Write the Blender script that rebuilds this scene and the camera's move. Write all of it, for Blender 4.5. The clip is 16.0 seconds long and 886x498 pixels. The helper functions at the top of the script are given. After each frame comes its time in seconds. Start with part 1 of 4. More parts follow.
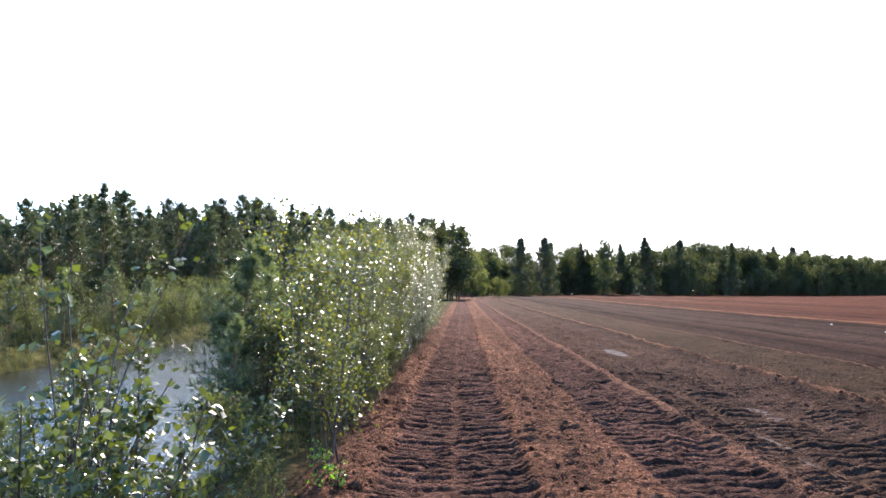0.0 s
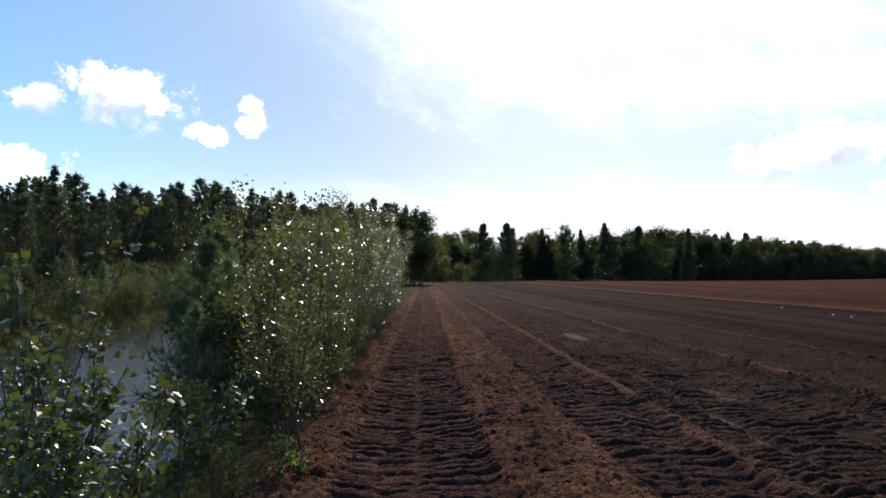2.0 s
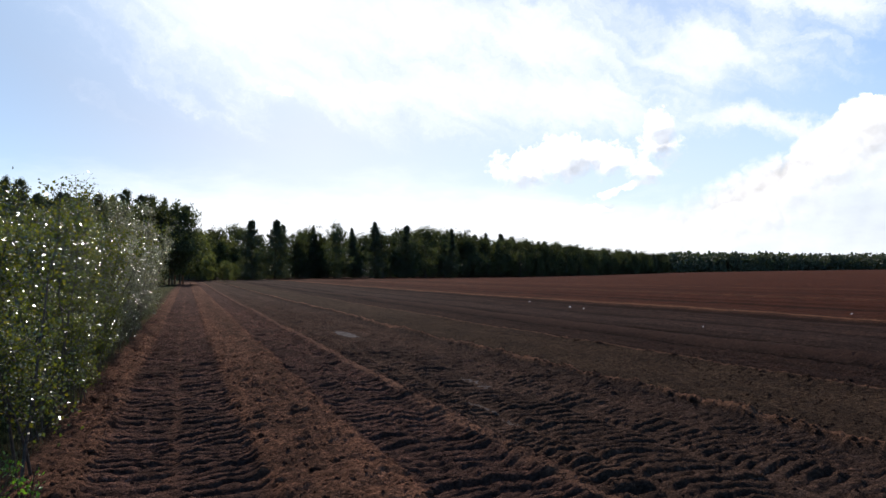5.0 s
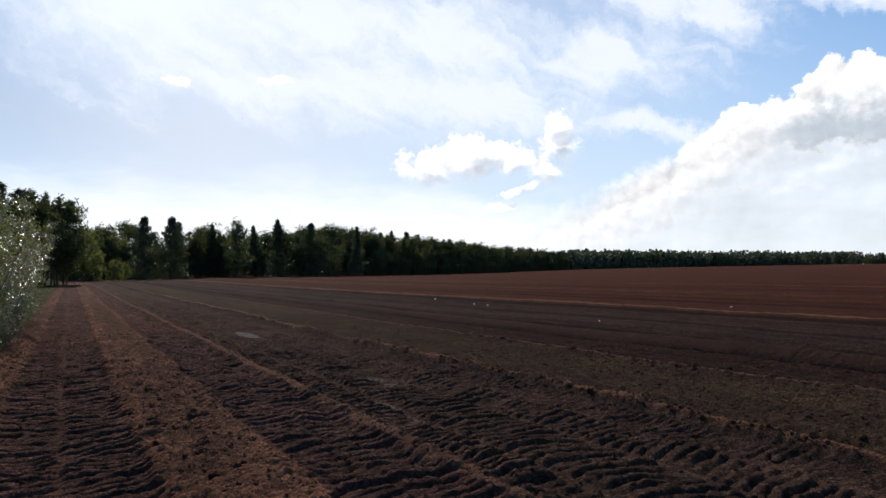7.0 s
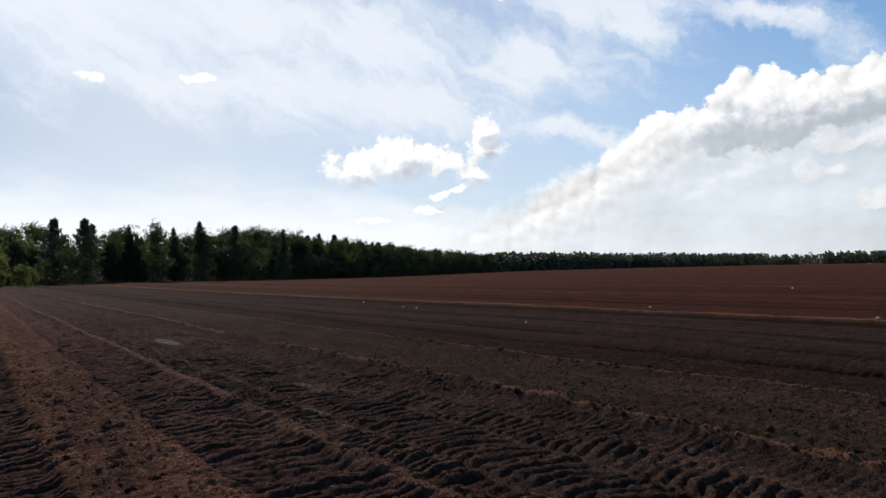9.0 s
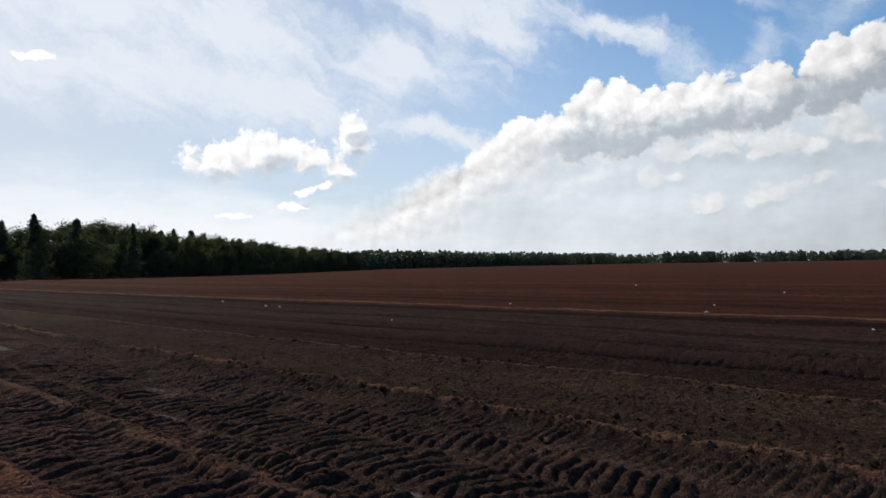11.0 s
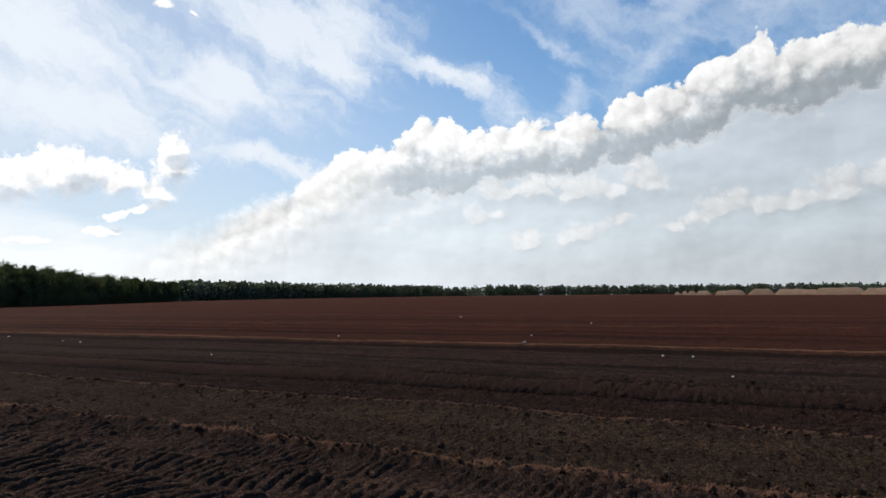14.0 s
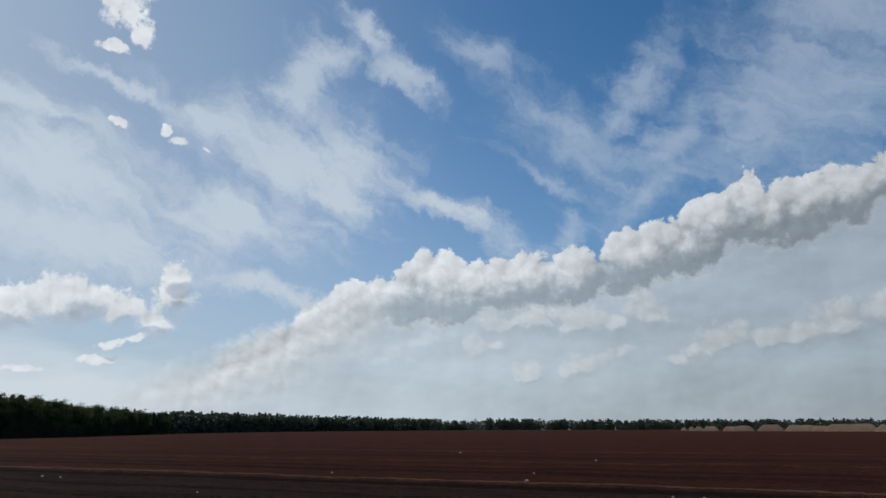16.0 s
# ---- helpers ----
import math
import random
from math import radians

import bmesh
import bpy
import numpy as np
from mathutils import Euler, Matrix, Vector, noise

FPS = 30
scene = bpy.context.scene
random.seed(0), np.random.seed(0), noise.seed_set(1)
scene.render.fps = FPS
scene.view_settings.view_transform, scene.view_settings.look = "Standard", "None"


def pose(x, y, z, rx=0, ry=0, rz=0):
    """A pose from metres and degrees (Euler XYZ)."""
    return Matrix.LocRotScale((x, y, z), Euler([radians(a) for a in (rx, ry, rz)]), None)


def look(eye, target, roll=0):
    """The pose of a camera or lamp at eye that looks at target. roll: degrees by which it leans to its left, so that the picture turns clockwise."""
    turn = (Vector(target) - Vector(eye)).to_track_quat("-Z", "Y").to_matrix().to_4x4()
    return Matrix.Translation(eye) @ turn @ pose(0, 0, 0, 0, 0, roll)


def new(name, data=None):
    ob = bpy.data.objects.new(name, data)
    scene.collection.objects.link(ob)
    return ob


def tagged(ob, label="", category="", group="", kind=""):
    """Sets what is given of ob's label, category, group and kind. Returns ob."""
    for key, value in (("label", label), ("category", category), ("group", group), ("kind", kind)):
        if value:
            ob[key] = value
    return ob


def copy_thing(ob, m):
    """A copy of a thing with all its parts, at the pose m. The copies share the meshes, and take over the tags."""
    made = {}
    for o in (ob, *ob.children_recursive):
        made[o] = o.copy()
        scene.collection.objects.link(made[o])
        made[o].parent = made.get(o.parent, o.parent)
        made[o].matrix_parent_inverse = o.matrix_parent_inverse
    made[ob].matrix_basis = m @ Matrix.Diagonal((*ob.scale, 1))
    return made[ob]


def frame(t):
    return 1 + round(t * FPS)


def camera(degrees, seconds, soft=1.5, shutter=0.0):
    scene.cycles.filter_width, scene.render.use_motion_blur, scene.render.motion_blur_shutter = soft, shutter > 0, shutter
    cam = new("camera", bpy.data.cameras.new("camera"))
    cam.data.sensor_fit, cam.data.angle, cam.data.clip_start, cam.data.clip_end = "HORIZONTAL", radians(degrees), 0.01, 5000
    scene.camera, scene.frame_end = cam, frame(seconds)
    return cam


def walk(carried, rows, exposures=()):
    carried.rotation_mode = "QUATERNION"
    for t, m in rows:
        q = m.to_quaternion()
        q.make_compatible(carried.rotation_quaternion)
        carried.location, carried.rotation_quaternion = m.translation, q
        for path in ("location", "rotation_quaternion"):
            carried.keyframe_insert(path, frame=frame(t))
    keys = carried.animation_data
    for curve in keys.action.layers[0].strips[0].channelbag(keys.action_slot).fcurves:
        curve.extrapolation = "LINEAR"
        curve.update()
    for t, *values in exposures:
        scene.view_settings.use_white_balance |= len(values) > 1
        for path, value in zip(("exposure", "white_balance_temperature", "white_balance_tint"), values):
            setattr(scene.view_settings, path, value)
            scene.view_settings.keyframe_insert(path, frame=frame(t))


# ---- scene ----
cam = camera(67.8, 16.0)
PATH = [
    (0.0, pose(0, 0, 1.6, 93.70, -0.00, -0.00)),
    (0.5, pose(0, 0, 1.6, 93.01, 0.10, -0.12)),
    (1.0, pose(0, 0, 1.6, 92.66, -0.09, -0.25)),
    (1.5, pose(0, 0, 1.6, 92.40, 0.10, -3.19)),
    (2.0, pose(0, 0, 1.6, 92.43, 0.17, -3.25)),
    (2.5, pose(0, 0, 1.6, 92.26, 0.44, -8.32)),
    (3.0, pose(0, 0, 1.6, 92.31, 0.39, -8.35)),
    (3.5, pose(0, 0, 1.6, 92.15, 0.27, -13.73)),
    (4.0, pose(0, 0, 1.6, 92.35, 0.37, -14.12)),
    (4.5, pose(0, 0, 1.6, 92.43, 0.20, -17.43)),
    (4.7, pose(0, 0, 1.6, 92.31, 0.35, -20.42)),
    (6.8, pose(0, 0, 1.6, 91.86, 0.78, -28.30)),
    (7.0, pose(0, 0, 1.6, 91.89, 0.83, -31.10)),
    (7.5, pose(0, 0, 1.6, 91.32, 0.35, -36.88)),
    (8.0, pose(0, 0, 1.6, 91.91, 0.62, -36.11)),
    (8.5, pose(0, 0, 1.6, 91.79, 1.01, -36.37)),
    (8.7, pose(0, 0, 1.6, 91.93, 1.08, -36.43)),
    (10.8, pose(0, 0, 1.6, 91.58, 1.05, -48.70)),
    (11.0, pose(0, 0, 1.6, 91.63, 1.05, -48.85)),
    (11.2, pose(0, 0, 1.6, 91.63, 0.90, -51.67)),
    (11.5, pose(0, 0, 1.6, 91.63, 0.40, -59.71)),
    (12.0, pose(0, 0, 1.6, 91.31, 0.60, -63.24)),
    (12.5, pose(0, 0, 1.6, 91.29, 0.72, -63.66)),
    (13.0, pose(0, 0, 1.6, 91.59, 0.65, -63.69)),
    (13.5, pose(0, 0, 1.6, 91.61, 0.51, -63.68)),
    (14.0, pose(0, 0, 1.6, 94.15, 0.78, -63.60)),
    (14.1, pose(0, 0, 1.6, 97.70, 0.76, -63.45)),
    (14.3, pose(0, 0, 1.6, 103.40, 0.50, -63.45)),
    (14.5, pose(0, 0, 1.6, 106.46, 0.32, -63.50)),
    (15.0, pose(0, 0, 1.6, 106.97, 0.32, -63.39)),
    (15.5, pose(0, 0, 1.6, 106.67, 0.56, -63.68)),
    (16.0, pose(0, 0, 1.6, 105.43, 0.39, -63.71)),
]
EXPOSURES = [(0.0, 2.2, 6550, 18), (0.5, 1.0, 6480, 16), (1.0, 0.58, 6480, 15), (1.5, 0.45, 6480, 13), (4.5, 0.31, 6480, 14), (7.0, 0.14, 6480, 13), (8.0, 0.06, 6550, 12),
             (11.0, -0.08, 6550, 12), (12.0, -0.10, 6550, 12), (12.5, 0.03, 6600, 12), (14.0, 0.02, 6550, 11), (14.6, -0.25, 6150, 8), (15.0, -0.46, 6100, 8), (16.0, -0.58, 6100, 8)]
walk(cam, PATH, EXPOSURES)

# ---- sun and sky ----
SUN_AZ, SUN_EL = 5.5, 32.0
sun_dir = Vector((math.sin(radians(SUN_AZ)) * math.cos(radians(SUN_EL)),
                  math.cos(radians(SUN_AZ)) * math.cos(radians(SUN_EL)), math.sin(radians(SUN_EL))))
sun_data = bpy.data.lights.new("sun", "SUN")
sun_data.energy, sun_data.angle, sun_data.color = 4.4, radians(1.0), (1.0, 0.93, 0.82)
sun = new("sun", sun_data)
sun.matrix_world = look(sun_dir * 100, (0, 0, 0))


class Nodes:
    """Short forms for building a node tree."""

    def __init__(self, tree):
        self.tree = tree

    def add(self, kind, **settings):
        node = self.tree.nodes.new(kind)
        for key, value in settings.items():
            if key == "operation":
                node.operation = value
            elif key == "data_type":
                node.data_type = value
            elif key == "vector_type":
                node.vector_type = value
            elif key == "feature":
                node.feature = value
            elif key == "blend_type":
                node.blend_type = value
            elif key == "noise_dimensions":
                node.noise_dimensions = value
            elif key == "sky_type":
                node.sky_type = value
        return node

    def put(self, socket, value):
        if isinstance(value, bpy.types.NodeSocket):
            self.tree.links.new(value, socket)
        else:
            socket.default_value = value

    def math(self, op, a, b=0.0, c=0.0, clamp=False):
        node = self.add("ShaderNodeMath", operation=op)
        node.use_clamp = clamp
        for i, v in enumerate((a, b, c)):
            self.put(node.inputs[i], v)
        return node.outputs[0]

    def vec(self, op, a, b=(0, 0, 0), scale=None):
        node = self.add("ShaderNodeVectorMath", operation=op)
        self.put(node.inputs[0], a)
        self.put(node.inputs[1], b)
        if scale is not None:
            self.put(node.inputs["Scale"], scale)
        return node.outputs["Value"] if op in ("LENGTH", "DOT_PRODUCT", "DISTANCE") else node.outputs["Vector"]

    def after(self, at, earlier):
        """The same place, worked out only once the earlier value is known; keeps few values alive at a time."""
        node = self.add("ShaderNodeVectorMath", operation="MULTIPLY_ADD")
        self.put(node.inputs[0], earlier)
        node.inputs[1].default_value = (1e-6, 1e-6, 1e-6)
        self.put(node.inputs[2], at)
        return node.outputs["Vector"]

    def noise(self, at, scale, detail=4.0, rough=0.55, dist=0.0):
        node = self.add("ShaderNodeTexNoise")
        self.put(node.inputs["Vector"], at)
        for key, v in (("Scale", scale), ("Detail", detail), ("Roughness", rough), ("Distortion", dist)):
            self.put(node.inputs[key], v)
        return node.outputs["Fac"], node.outputs["Color"]

    def mapped(self, at, loc=(0, 0, 0), rot=0.0, scale=(1, 1, 1), kind="TEXTURE"):
        node = self.add("ShaderNodeMapping", vector_type=kind)
        self.put(node.inputs["Vector"], at)
        node.inputs["Location"].default_value = loc
        node.inputs["Rotation"].default_value = (0, 0, radians(rot))
        node.inputs["Scale"].default_value = scale
        return node.outputs[0]

    def ramp(self, value, low, high, smooth=True):
        node = self.add("ShaderNodeMapRange")
        node.interpolation_type = "SMOOTHSTEP" if smooth else "LINEAR"
        node.clamp = True
        self.put(node.inputs["Value"], value)
        self.put(node.inputs["From Min"], low)
        self.put(node.inputs["From Max"], high)
        return node.outputs["Result"]

    def mix(self, fac, a, b, blend="MIX"):
        node = self.add("ShaderNodeMix", data_type="RGBA", blend_type=blend)
        self.put(node.inputs[0], fac)
        self.put(node.inputs[6], a)
        self.put(node.inputs[7], b)
        return node.outputs[2]

    def colors(self, value, stops):
        node = self.add("ShaderNodeValToRGB")
        self.put(node.inputs[0], value)
        ramp = node.color_ramp
        for i, (at, col) in enumerate(stops):
            e = ramp.elements[i] if i < 2 else ramp.elements.new(at)
            e.position, e.color = at, (*col, 1)
        return node.outputs[0]


def ellipses(n, at, lumps, soft=0.12):
    """The greatest of (1 - distance) over ellipses given as azimuth, elevation, width, height, tilt in degrees."""
    best = None
    for az, el, w, h, tilt in lumps:
        where = at if best is None else n.after(at, best)
        d = n.vec("LENGTH", n.mapped(where, (az, el, 0), tilt, (w / 2, h / 2, 1)))
        d = n.math("SUBTRACT", 1.0, d)
        best = d if best is None else n.math("SMOOTH_MAX", best, d, soft)
    return best


# heaped clouds as azimuth, elevation, width, height, tilt in degrees
SMALL_CUMULUS = [(-22.8, 14.0, 8.0, 4.6, 0), (-20.4, 13.4, 5.0, 3.4, 0), (-24.9, 14.8, 4.6, 3.6, 0), (-28.7, 13.3, 4.2, 2.5, 0),
                 (-12.6, 13.7, 2.2, 3.0, 20), (-13.1, 12.5, 2.4, 1.6, 0), (-16.9, 11.6, 3.8, 1.6, 0), (-31, 8.4, 10, 3.0, 0)]
TOWER = [(41.3, 11.9, 2.6, 3.4, 0), (41.3, 10.3, 3.6, 3.2, 0), (33.8, 9.5, 9.6, 4.2, 0), (30.0, 8.8, 6.6, 3.4, 0), (37.2, 9.0, 4.6, 3.2, 0),
         (40.2, 8.5, 4.4, 2.6, 0), (38.4, 6.9, 5.6, 0.7, 8), (36.2, 5.5, 3.0, 0.7, 0), (31.5, 4.7, 3.0, 0.5, 0), (9.2, 15.3, 2.2, 0.9, 0)]
PUFFS = [(35.2, 33.0, 5.0, 4.2, 0), (36.6, 30.9, 1.8, 2.2, 0), (34.5, 29.4, 2.4, 0.8, 0), (35.5, 23.7, 1.4, 0.6, 0), (39.2, 23.7, 1.0, 0.9, 0), (40.4, 23.0, 1.8, 0.9, 0),
         (42.6, 22.7, 1.2, 0.5, 0), (17.0, 15.9, 2.4, 0.7, 0)]
LOW_PUFFS = [(69.3, 8.7, 4.9, 2.3, 0), (72.3, 9.0, 4.6, 2.9, 0), (75.4, 8.6, 4.3, 2.2, 0), (78.0, 8.9, 4.9, 3.0, 0), (81.2, 9.4, 5.1, 2.6, 0), (67.0, 6.9, 4.1, 2.3, 0),
             (71.3, 4.9, 3.5, 1.8, 0), (75.2, 5.0, 5.7, 2.3, 8), (78.2, 5.7, 4.9, 2.3, 8), (82.2, 5.5, 4.3, 1.6, 0), (86.6, 6.5, 6.2, 2.6, 6), (91.2, 6.6, 6.8, 2.0, 10),
             (94.9, 7.5, 5.4, 3.0, 14), (98.4, 8.2, 6.2, 4.2, 14), (102.5, 9.5, 8.1, 4.7, 14), (62.5, 7.6, 5.9, 3.1, 0), (58.5, 6.2, 6.2, 2.6, 0), (54.0, 7.8, 5.9, 3.1, 0), (50.0, 6.4, 5.4, 2.3, 0)]
VEIL = [(35.5, 26.9, 11.0, 1.0, -13), (43.0, 24.6, 10.0, 2.2, -22), (49.5, 22.6, 13.0, 5.4, -20), (55.0, 23.6, 9.0, 5.6, -20), (50.0, 28.6, 4.6, 7.2, -22), (52.5, 31.2, 6.0, 2.4, 10),
        (59.8, 29.8, 6.5, 2.0, -30), (56.5, 32.8, 6.0, 1.6, -35), (30.0, 23.3, 14.0, 2.0, -10), (31.5, 19.0, 16.0, 7.5, -10), (54.5, 20.4, 5.0, 3.0, -30)]
VEIL_LOW = [(45.0, 17.6, 14.0, 5.4, -6), (33.5, 14.6, 18.0, 6.0, 0), (63.5, 19.6, 17.5, 1.9, -29), (48.6, 11.6, 13.0, 1.7, -8), (23.0, 15.4, 22.0, 5.4, -4),
            (7.5, 22.0, 18.0, 12.0, 0), (21.0, 20.6, 20.0, 6.0, -8), (42.5, 18.7, 4.0, 1.8, 0), (34.5, 15.5, 5.0, 1.8, 0), (39.0, 15.4, 3.4, 1.8, 0), (12.0, 15.6, 14.0, 3.4, -6)]
VEIL_RIGHT = [(95.4, 25.0, 20.0, 12.5, 20), (90.0, 23.6, 10.0, 9.0, 20), (84.3, 23.9, 4.0, 10.0, -45), (80.8, 26.5, 2.4, 12.0, -42), (73.5, 21.0, 9.0, 1.2, -28),
              (76.0, 24.0, 14.0, 5.0, -38), (98.7, 30.2, 12.7, 7.3, 0), (75.6, 16.4, 2.0, 3.6, -10), (68.3, 31.5, 9.0, 2.4, -20), (82.0, 19.5, 8.0, 3.0, 25)]
# the upper edge of the long bank of cloud over the plain, and the lower edge of its heavy roll: azimuth, elevation
BANK_TOP = [(20, 0.5), (30, 2.6), (36, 4.0), (39, 5.0), (41.4, 5.8), (45.5, 7.4), (48.2, 8.7), (50, 9.2), (51.8, 10.7), (53.4, 11.2), (54.6, 12.6), (57.6, 13.0), (59.4, 13.3), (60.6, 14.5), (62.6, 15.5),
            (65, 15.0), (66.3, 14.3), (68, 14.5), (70, 15.0), (74.7, 15.1), (77.6, 15.4), (79.6, 16.4), (82, 16.7), (84.4, 17.1), (85.5, 18.7), (87.8, 19.2), (89.6, 20.4), (90.6, 20.1), (91.4, 18.6),
            (93.4, 19.0), (95.8, 19.4), (97.4, 18.8), (99.9, 19.9), (110, 21.0), (120, 18.0)]
ROLL_BASE = [(20, 0.0), (50, 7.5), (56, 9.3), (58.6, 9.5), (63.6, 9.3), (68, 10.3), (74.4, 10.6), (79.2, 11.5), (83.5, 12.5), (86.4, 12.9), (88.2, 14.3), (92.6, 14.2), (96.6, 15.1), (100, 16.0), (120, 14.0)]

world = bpy.data.worlds.new("sky")
scene.world = world
world.use_nodes = True
world.node_tree.nodes.clear()


def billow_group():
    """Rounded heads of heaped cloud at several sizes, about -0.8 to 0.8: with their fine crinkles, and without."""
    group = bpy.data.node_groups.new("billows", "ShaderNodeTree")
    group.interface.new_socket(name="Place", in_out="INPUT", socket_type="NodeSocketVector")
    group.interface.new_socket(name="Heads", in_out="OUTPUT", socket_type="NodeSocketFloat")
    group.interface.new_socket(name="Swell", in_out="OUTPUT", socket_type="NodeSocketFloat")
    n = Nodes(group)
    place = n.add("NodeGroupInput").outputs[0]
    bent = n.vec("ADD", place, n.vec("SCALE", n.vec("SUBTRACT", n.noise(place, 0.7, 3.0, 0.6)[1], (0.5, 0.5, 0.5)), scale=1.5))
    total = None
    for scale, amount, shift in ((0.36, 1.0, 3.0), (0.85, 0.50, 11.0)):
        at = n.vec("ADD", bent if total is None else n.after(bent, total), (shift, shift, 0))
        cell = n.add("ShaderNodeTexVoronoi", feature="SMOOTH_F1")
        cell.voronoi_dimensions = "2D"
        n.put(cell.inputs["Vector"], at)
        cell.inputs["Scale"].default_value = scale
        cell.inputs["Smoothness"].default_value = 0.25
        d = cell.outputs["Distance"]
        puff = n.math("MULTIPLY", n.math("SUBTRACT", 0.20, n.math("MULTIPLY", d, d)), amount * 1.5)
        total = puff if total is None else n.math("ADD", total, puff)
    cell = n.add("ShaderNodeTexVoronoi", feature="F1")
    cell.voronoi_dimensions = "2D"
    n.put(cell.inputs["Vector"], n.after(bent, total))
    cell.inputs["Scale"].default_value = 2.0
    d = cell.outputs["Distance"]
    crinkle = n.math("MULTIPLY", n.math("SUBTRACT", 0.22, n.math("MULTIPLY", d, d)), 0.42)
    fine = n.math("SUBTRACT", n.noise(n.after(place, crinkle), 3.4, 4.0, 0.65)[0], 0.5)
    out = n.add("NodeGroupOutput")
    n.put(out.inputs[0], n.math("ADD", n.math("MULTIPLY_ADD", fine, 0.42, total), crinkle))
    n.put(out.inputs[1], n.math("ADD", n.math("MULTIPLY_ADD", fine, 0.12, total), n.math("MULTIPLY", crinkle, 0.5)))
    return group


def edge_curve(n, az, points):
    """An edge through points of azimuth and elevation."""
    edge = n.add("ShaderNodeFloatCurve")
    curve = edge.mapping.curves[0]
    for i, (a, e) in enumerate(points):
        x, y = (a - 20) / 100, e / 30
        if i < 2:
            curve.points[i].location = (x, y)
        else:
            curve.points.new(x, y)
    edge.mapping.update()
    n.put(edge.inputs["Value"], n.math("DIVIDE", n.math("SUBTRACT", az, 20.0), 100.0))
    return n.math("MULTIPLY", edge.outputs[0], 30.0)


def build_sky():
    n = Nodes(world.node_tree)
    way = n.add("ShaderNodeTexCoord").outputs["Generated"]
    xyz = n.add("ShaderNodeSeparateXYZ")
    n.put(xyz.inputs[0], way)
    az = n.math("DEGREES", n.math("ARCTAN2", xyz.outputs[0], xyz.outputs[1]))
    el = n.math("DEGREES", n.math("ARCSINE", xyz.outputs[2]))
    joined = n.add("ShaderNodeCombineXYZ")
    n.put(joined.inputs[0], az)
    n.put(joined.inputs[1], el)
    place = joined.outputs[0]
    toward = n.math("MAXIMUM", n.vec("DOT_PRODUCT", way, tuple(sun_dir)), 0.0)
    near_sun = n.math("POWER", toward, 6.0)
    close_sun = n.math("POWER", toward, 75.0)

    sky = n.add("ShaderNodeTexSky", sky_type="NISHITA")
    sky.sun_disc = False
    sky.sun_elevation, sky.sun_rotation = radians(SUN_EL), radians(SUN_AZ)
    sky.air_density, sky.dust_density, sky.ozone_density, sky.altitude = 1.0, 0.15, 2.0, 50
    color = n.vec("MULTIPLY", sky.outputs[0], (0.055, 0.110, 0.140))
    # thin bright haze low down and round the sun
    soft = n.vec("SCALE", n.mix(close_sun, (0.54, 0.81, 1.20, 1), (0.8, 0.9, 1.0, 1)), scale=n.math("ADD", 0.40, n.math("MULTIPLY", near_sun, 0.25)))
    color = n.mix(n.math("MULTIPLY", near_sun, 1.5, clamp=True), color, soft)
    sun_side = n.math("MULTIPLY", n.ramp(az, 95.0, 42.0), n.ramp(az, -14.0, 14.0))
    fall = n.math("MULTIPLY_ADD", sun_side, 0.085, -0.125)
    low = n.math("POWER", 2.718, n.math("MULTIPLY", n.math("MAXIMUM", el, 0.0), fall))
    haze = n.vec("SCALE", (0.95, 0.995, 1.04), scale=n.math("ADD", 0.74, n.math("MULTIPLY", near_sun, 0.32)))
    color = n.mix(n.math("MULTIPLY", low, 0.92), color, haze)
    color = n.mix(n.math("MULTIPLY", close_sun, 0.95), color, (1.5, 1.48, 1.44, 1))

    # a white bank of haze low over the woods
    swell = n.math("MULTIPLY_ADD", n.math("SUBTRACT", n.noise(n.mapped(place, scale=(3.0, 1.0, 1)), 0.4, 5.0, 0.6)[0], 0.5), 6.0, el)
    over_woods = n.math("MULTIPLY", n.math("MULTIPLY", n.ramp(swell, n.math("MULTIPLY_ADD", n.ramp(az, 24.0, 40.0), -2.5, 9.5), 3.0), n.ramp(az, 60.0, 34.0)), n.ramp(az, -40.0, -4.0))
    color = n.mix(n.math("MULTIPLY", over_woods, 0.85), color, n.vec("SCALE", (0.96, 1.0, 1.03), scale=n.math("MULTIPLY_ADD", near_sun, 0.05, 1.02)))

    # high veils of ice cloud, combed along the wind
    bent = n.vec("ADD", place, n.vec("SCALE", n.vec("SUBTRACT", n.noise(place, 0.11, 6.0, 0.66)[1], (0.5, 0.5, 0.5)), scale=8.0))
    flat = n.vec("MULTIPLY", bent, (1, 1, 0))
    left = ellipses(n, flat, VEIL + VEIL_LOW, 0.35)
    right = ellipses(n, n.after(flat, left), VEIL_RIGHT, 0.35)
    later = n.after(bent, right)
    streaks = n.noise(n.mapped(later, rot=-28, scale=(7.0, 0.7, 1)), 0.5, 7.0, 0.56)[0]
    wisps = n.noise(later, 0.26, 9.0, 0.55)[0]
    texture = n.math("ADD", n.math("MULTIPLY", n.math("SUBTRACT", streaks, 0.5), 2.0), n.math("MULTIPLY", n.math("SUBTRACT", wisps, 0.5), 1.4))
    thick_veil = n.ramp(n.math("ADD", left, texture), -1.0, 0.85)
    thick_veil = n.math("MULTIPLY", n.math("POWER", thick_veil, 1.35), n.math("MULTIPLY_ADD", n.ramp(el, 31.0, 19.0), 0.22, 0.74))
    thin_veil = n.math("MULTIPLY", n.math("POWER", n.ramp(n.math("ADD", right, texture), -1.05, 1.15), 1.4), 0.50)
    veil = n.math("MAXIMUM", thick_veil, thin_veil)
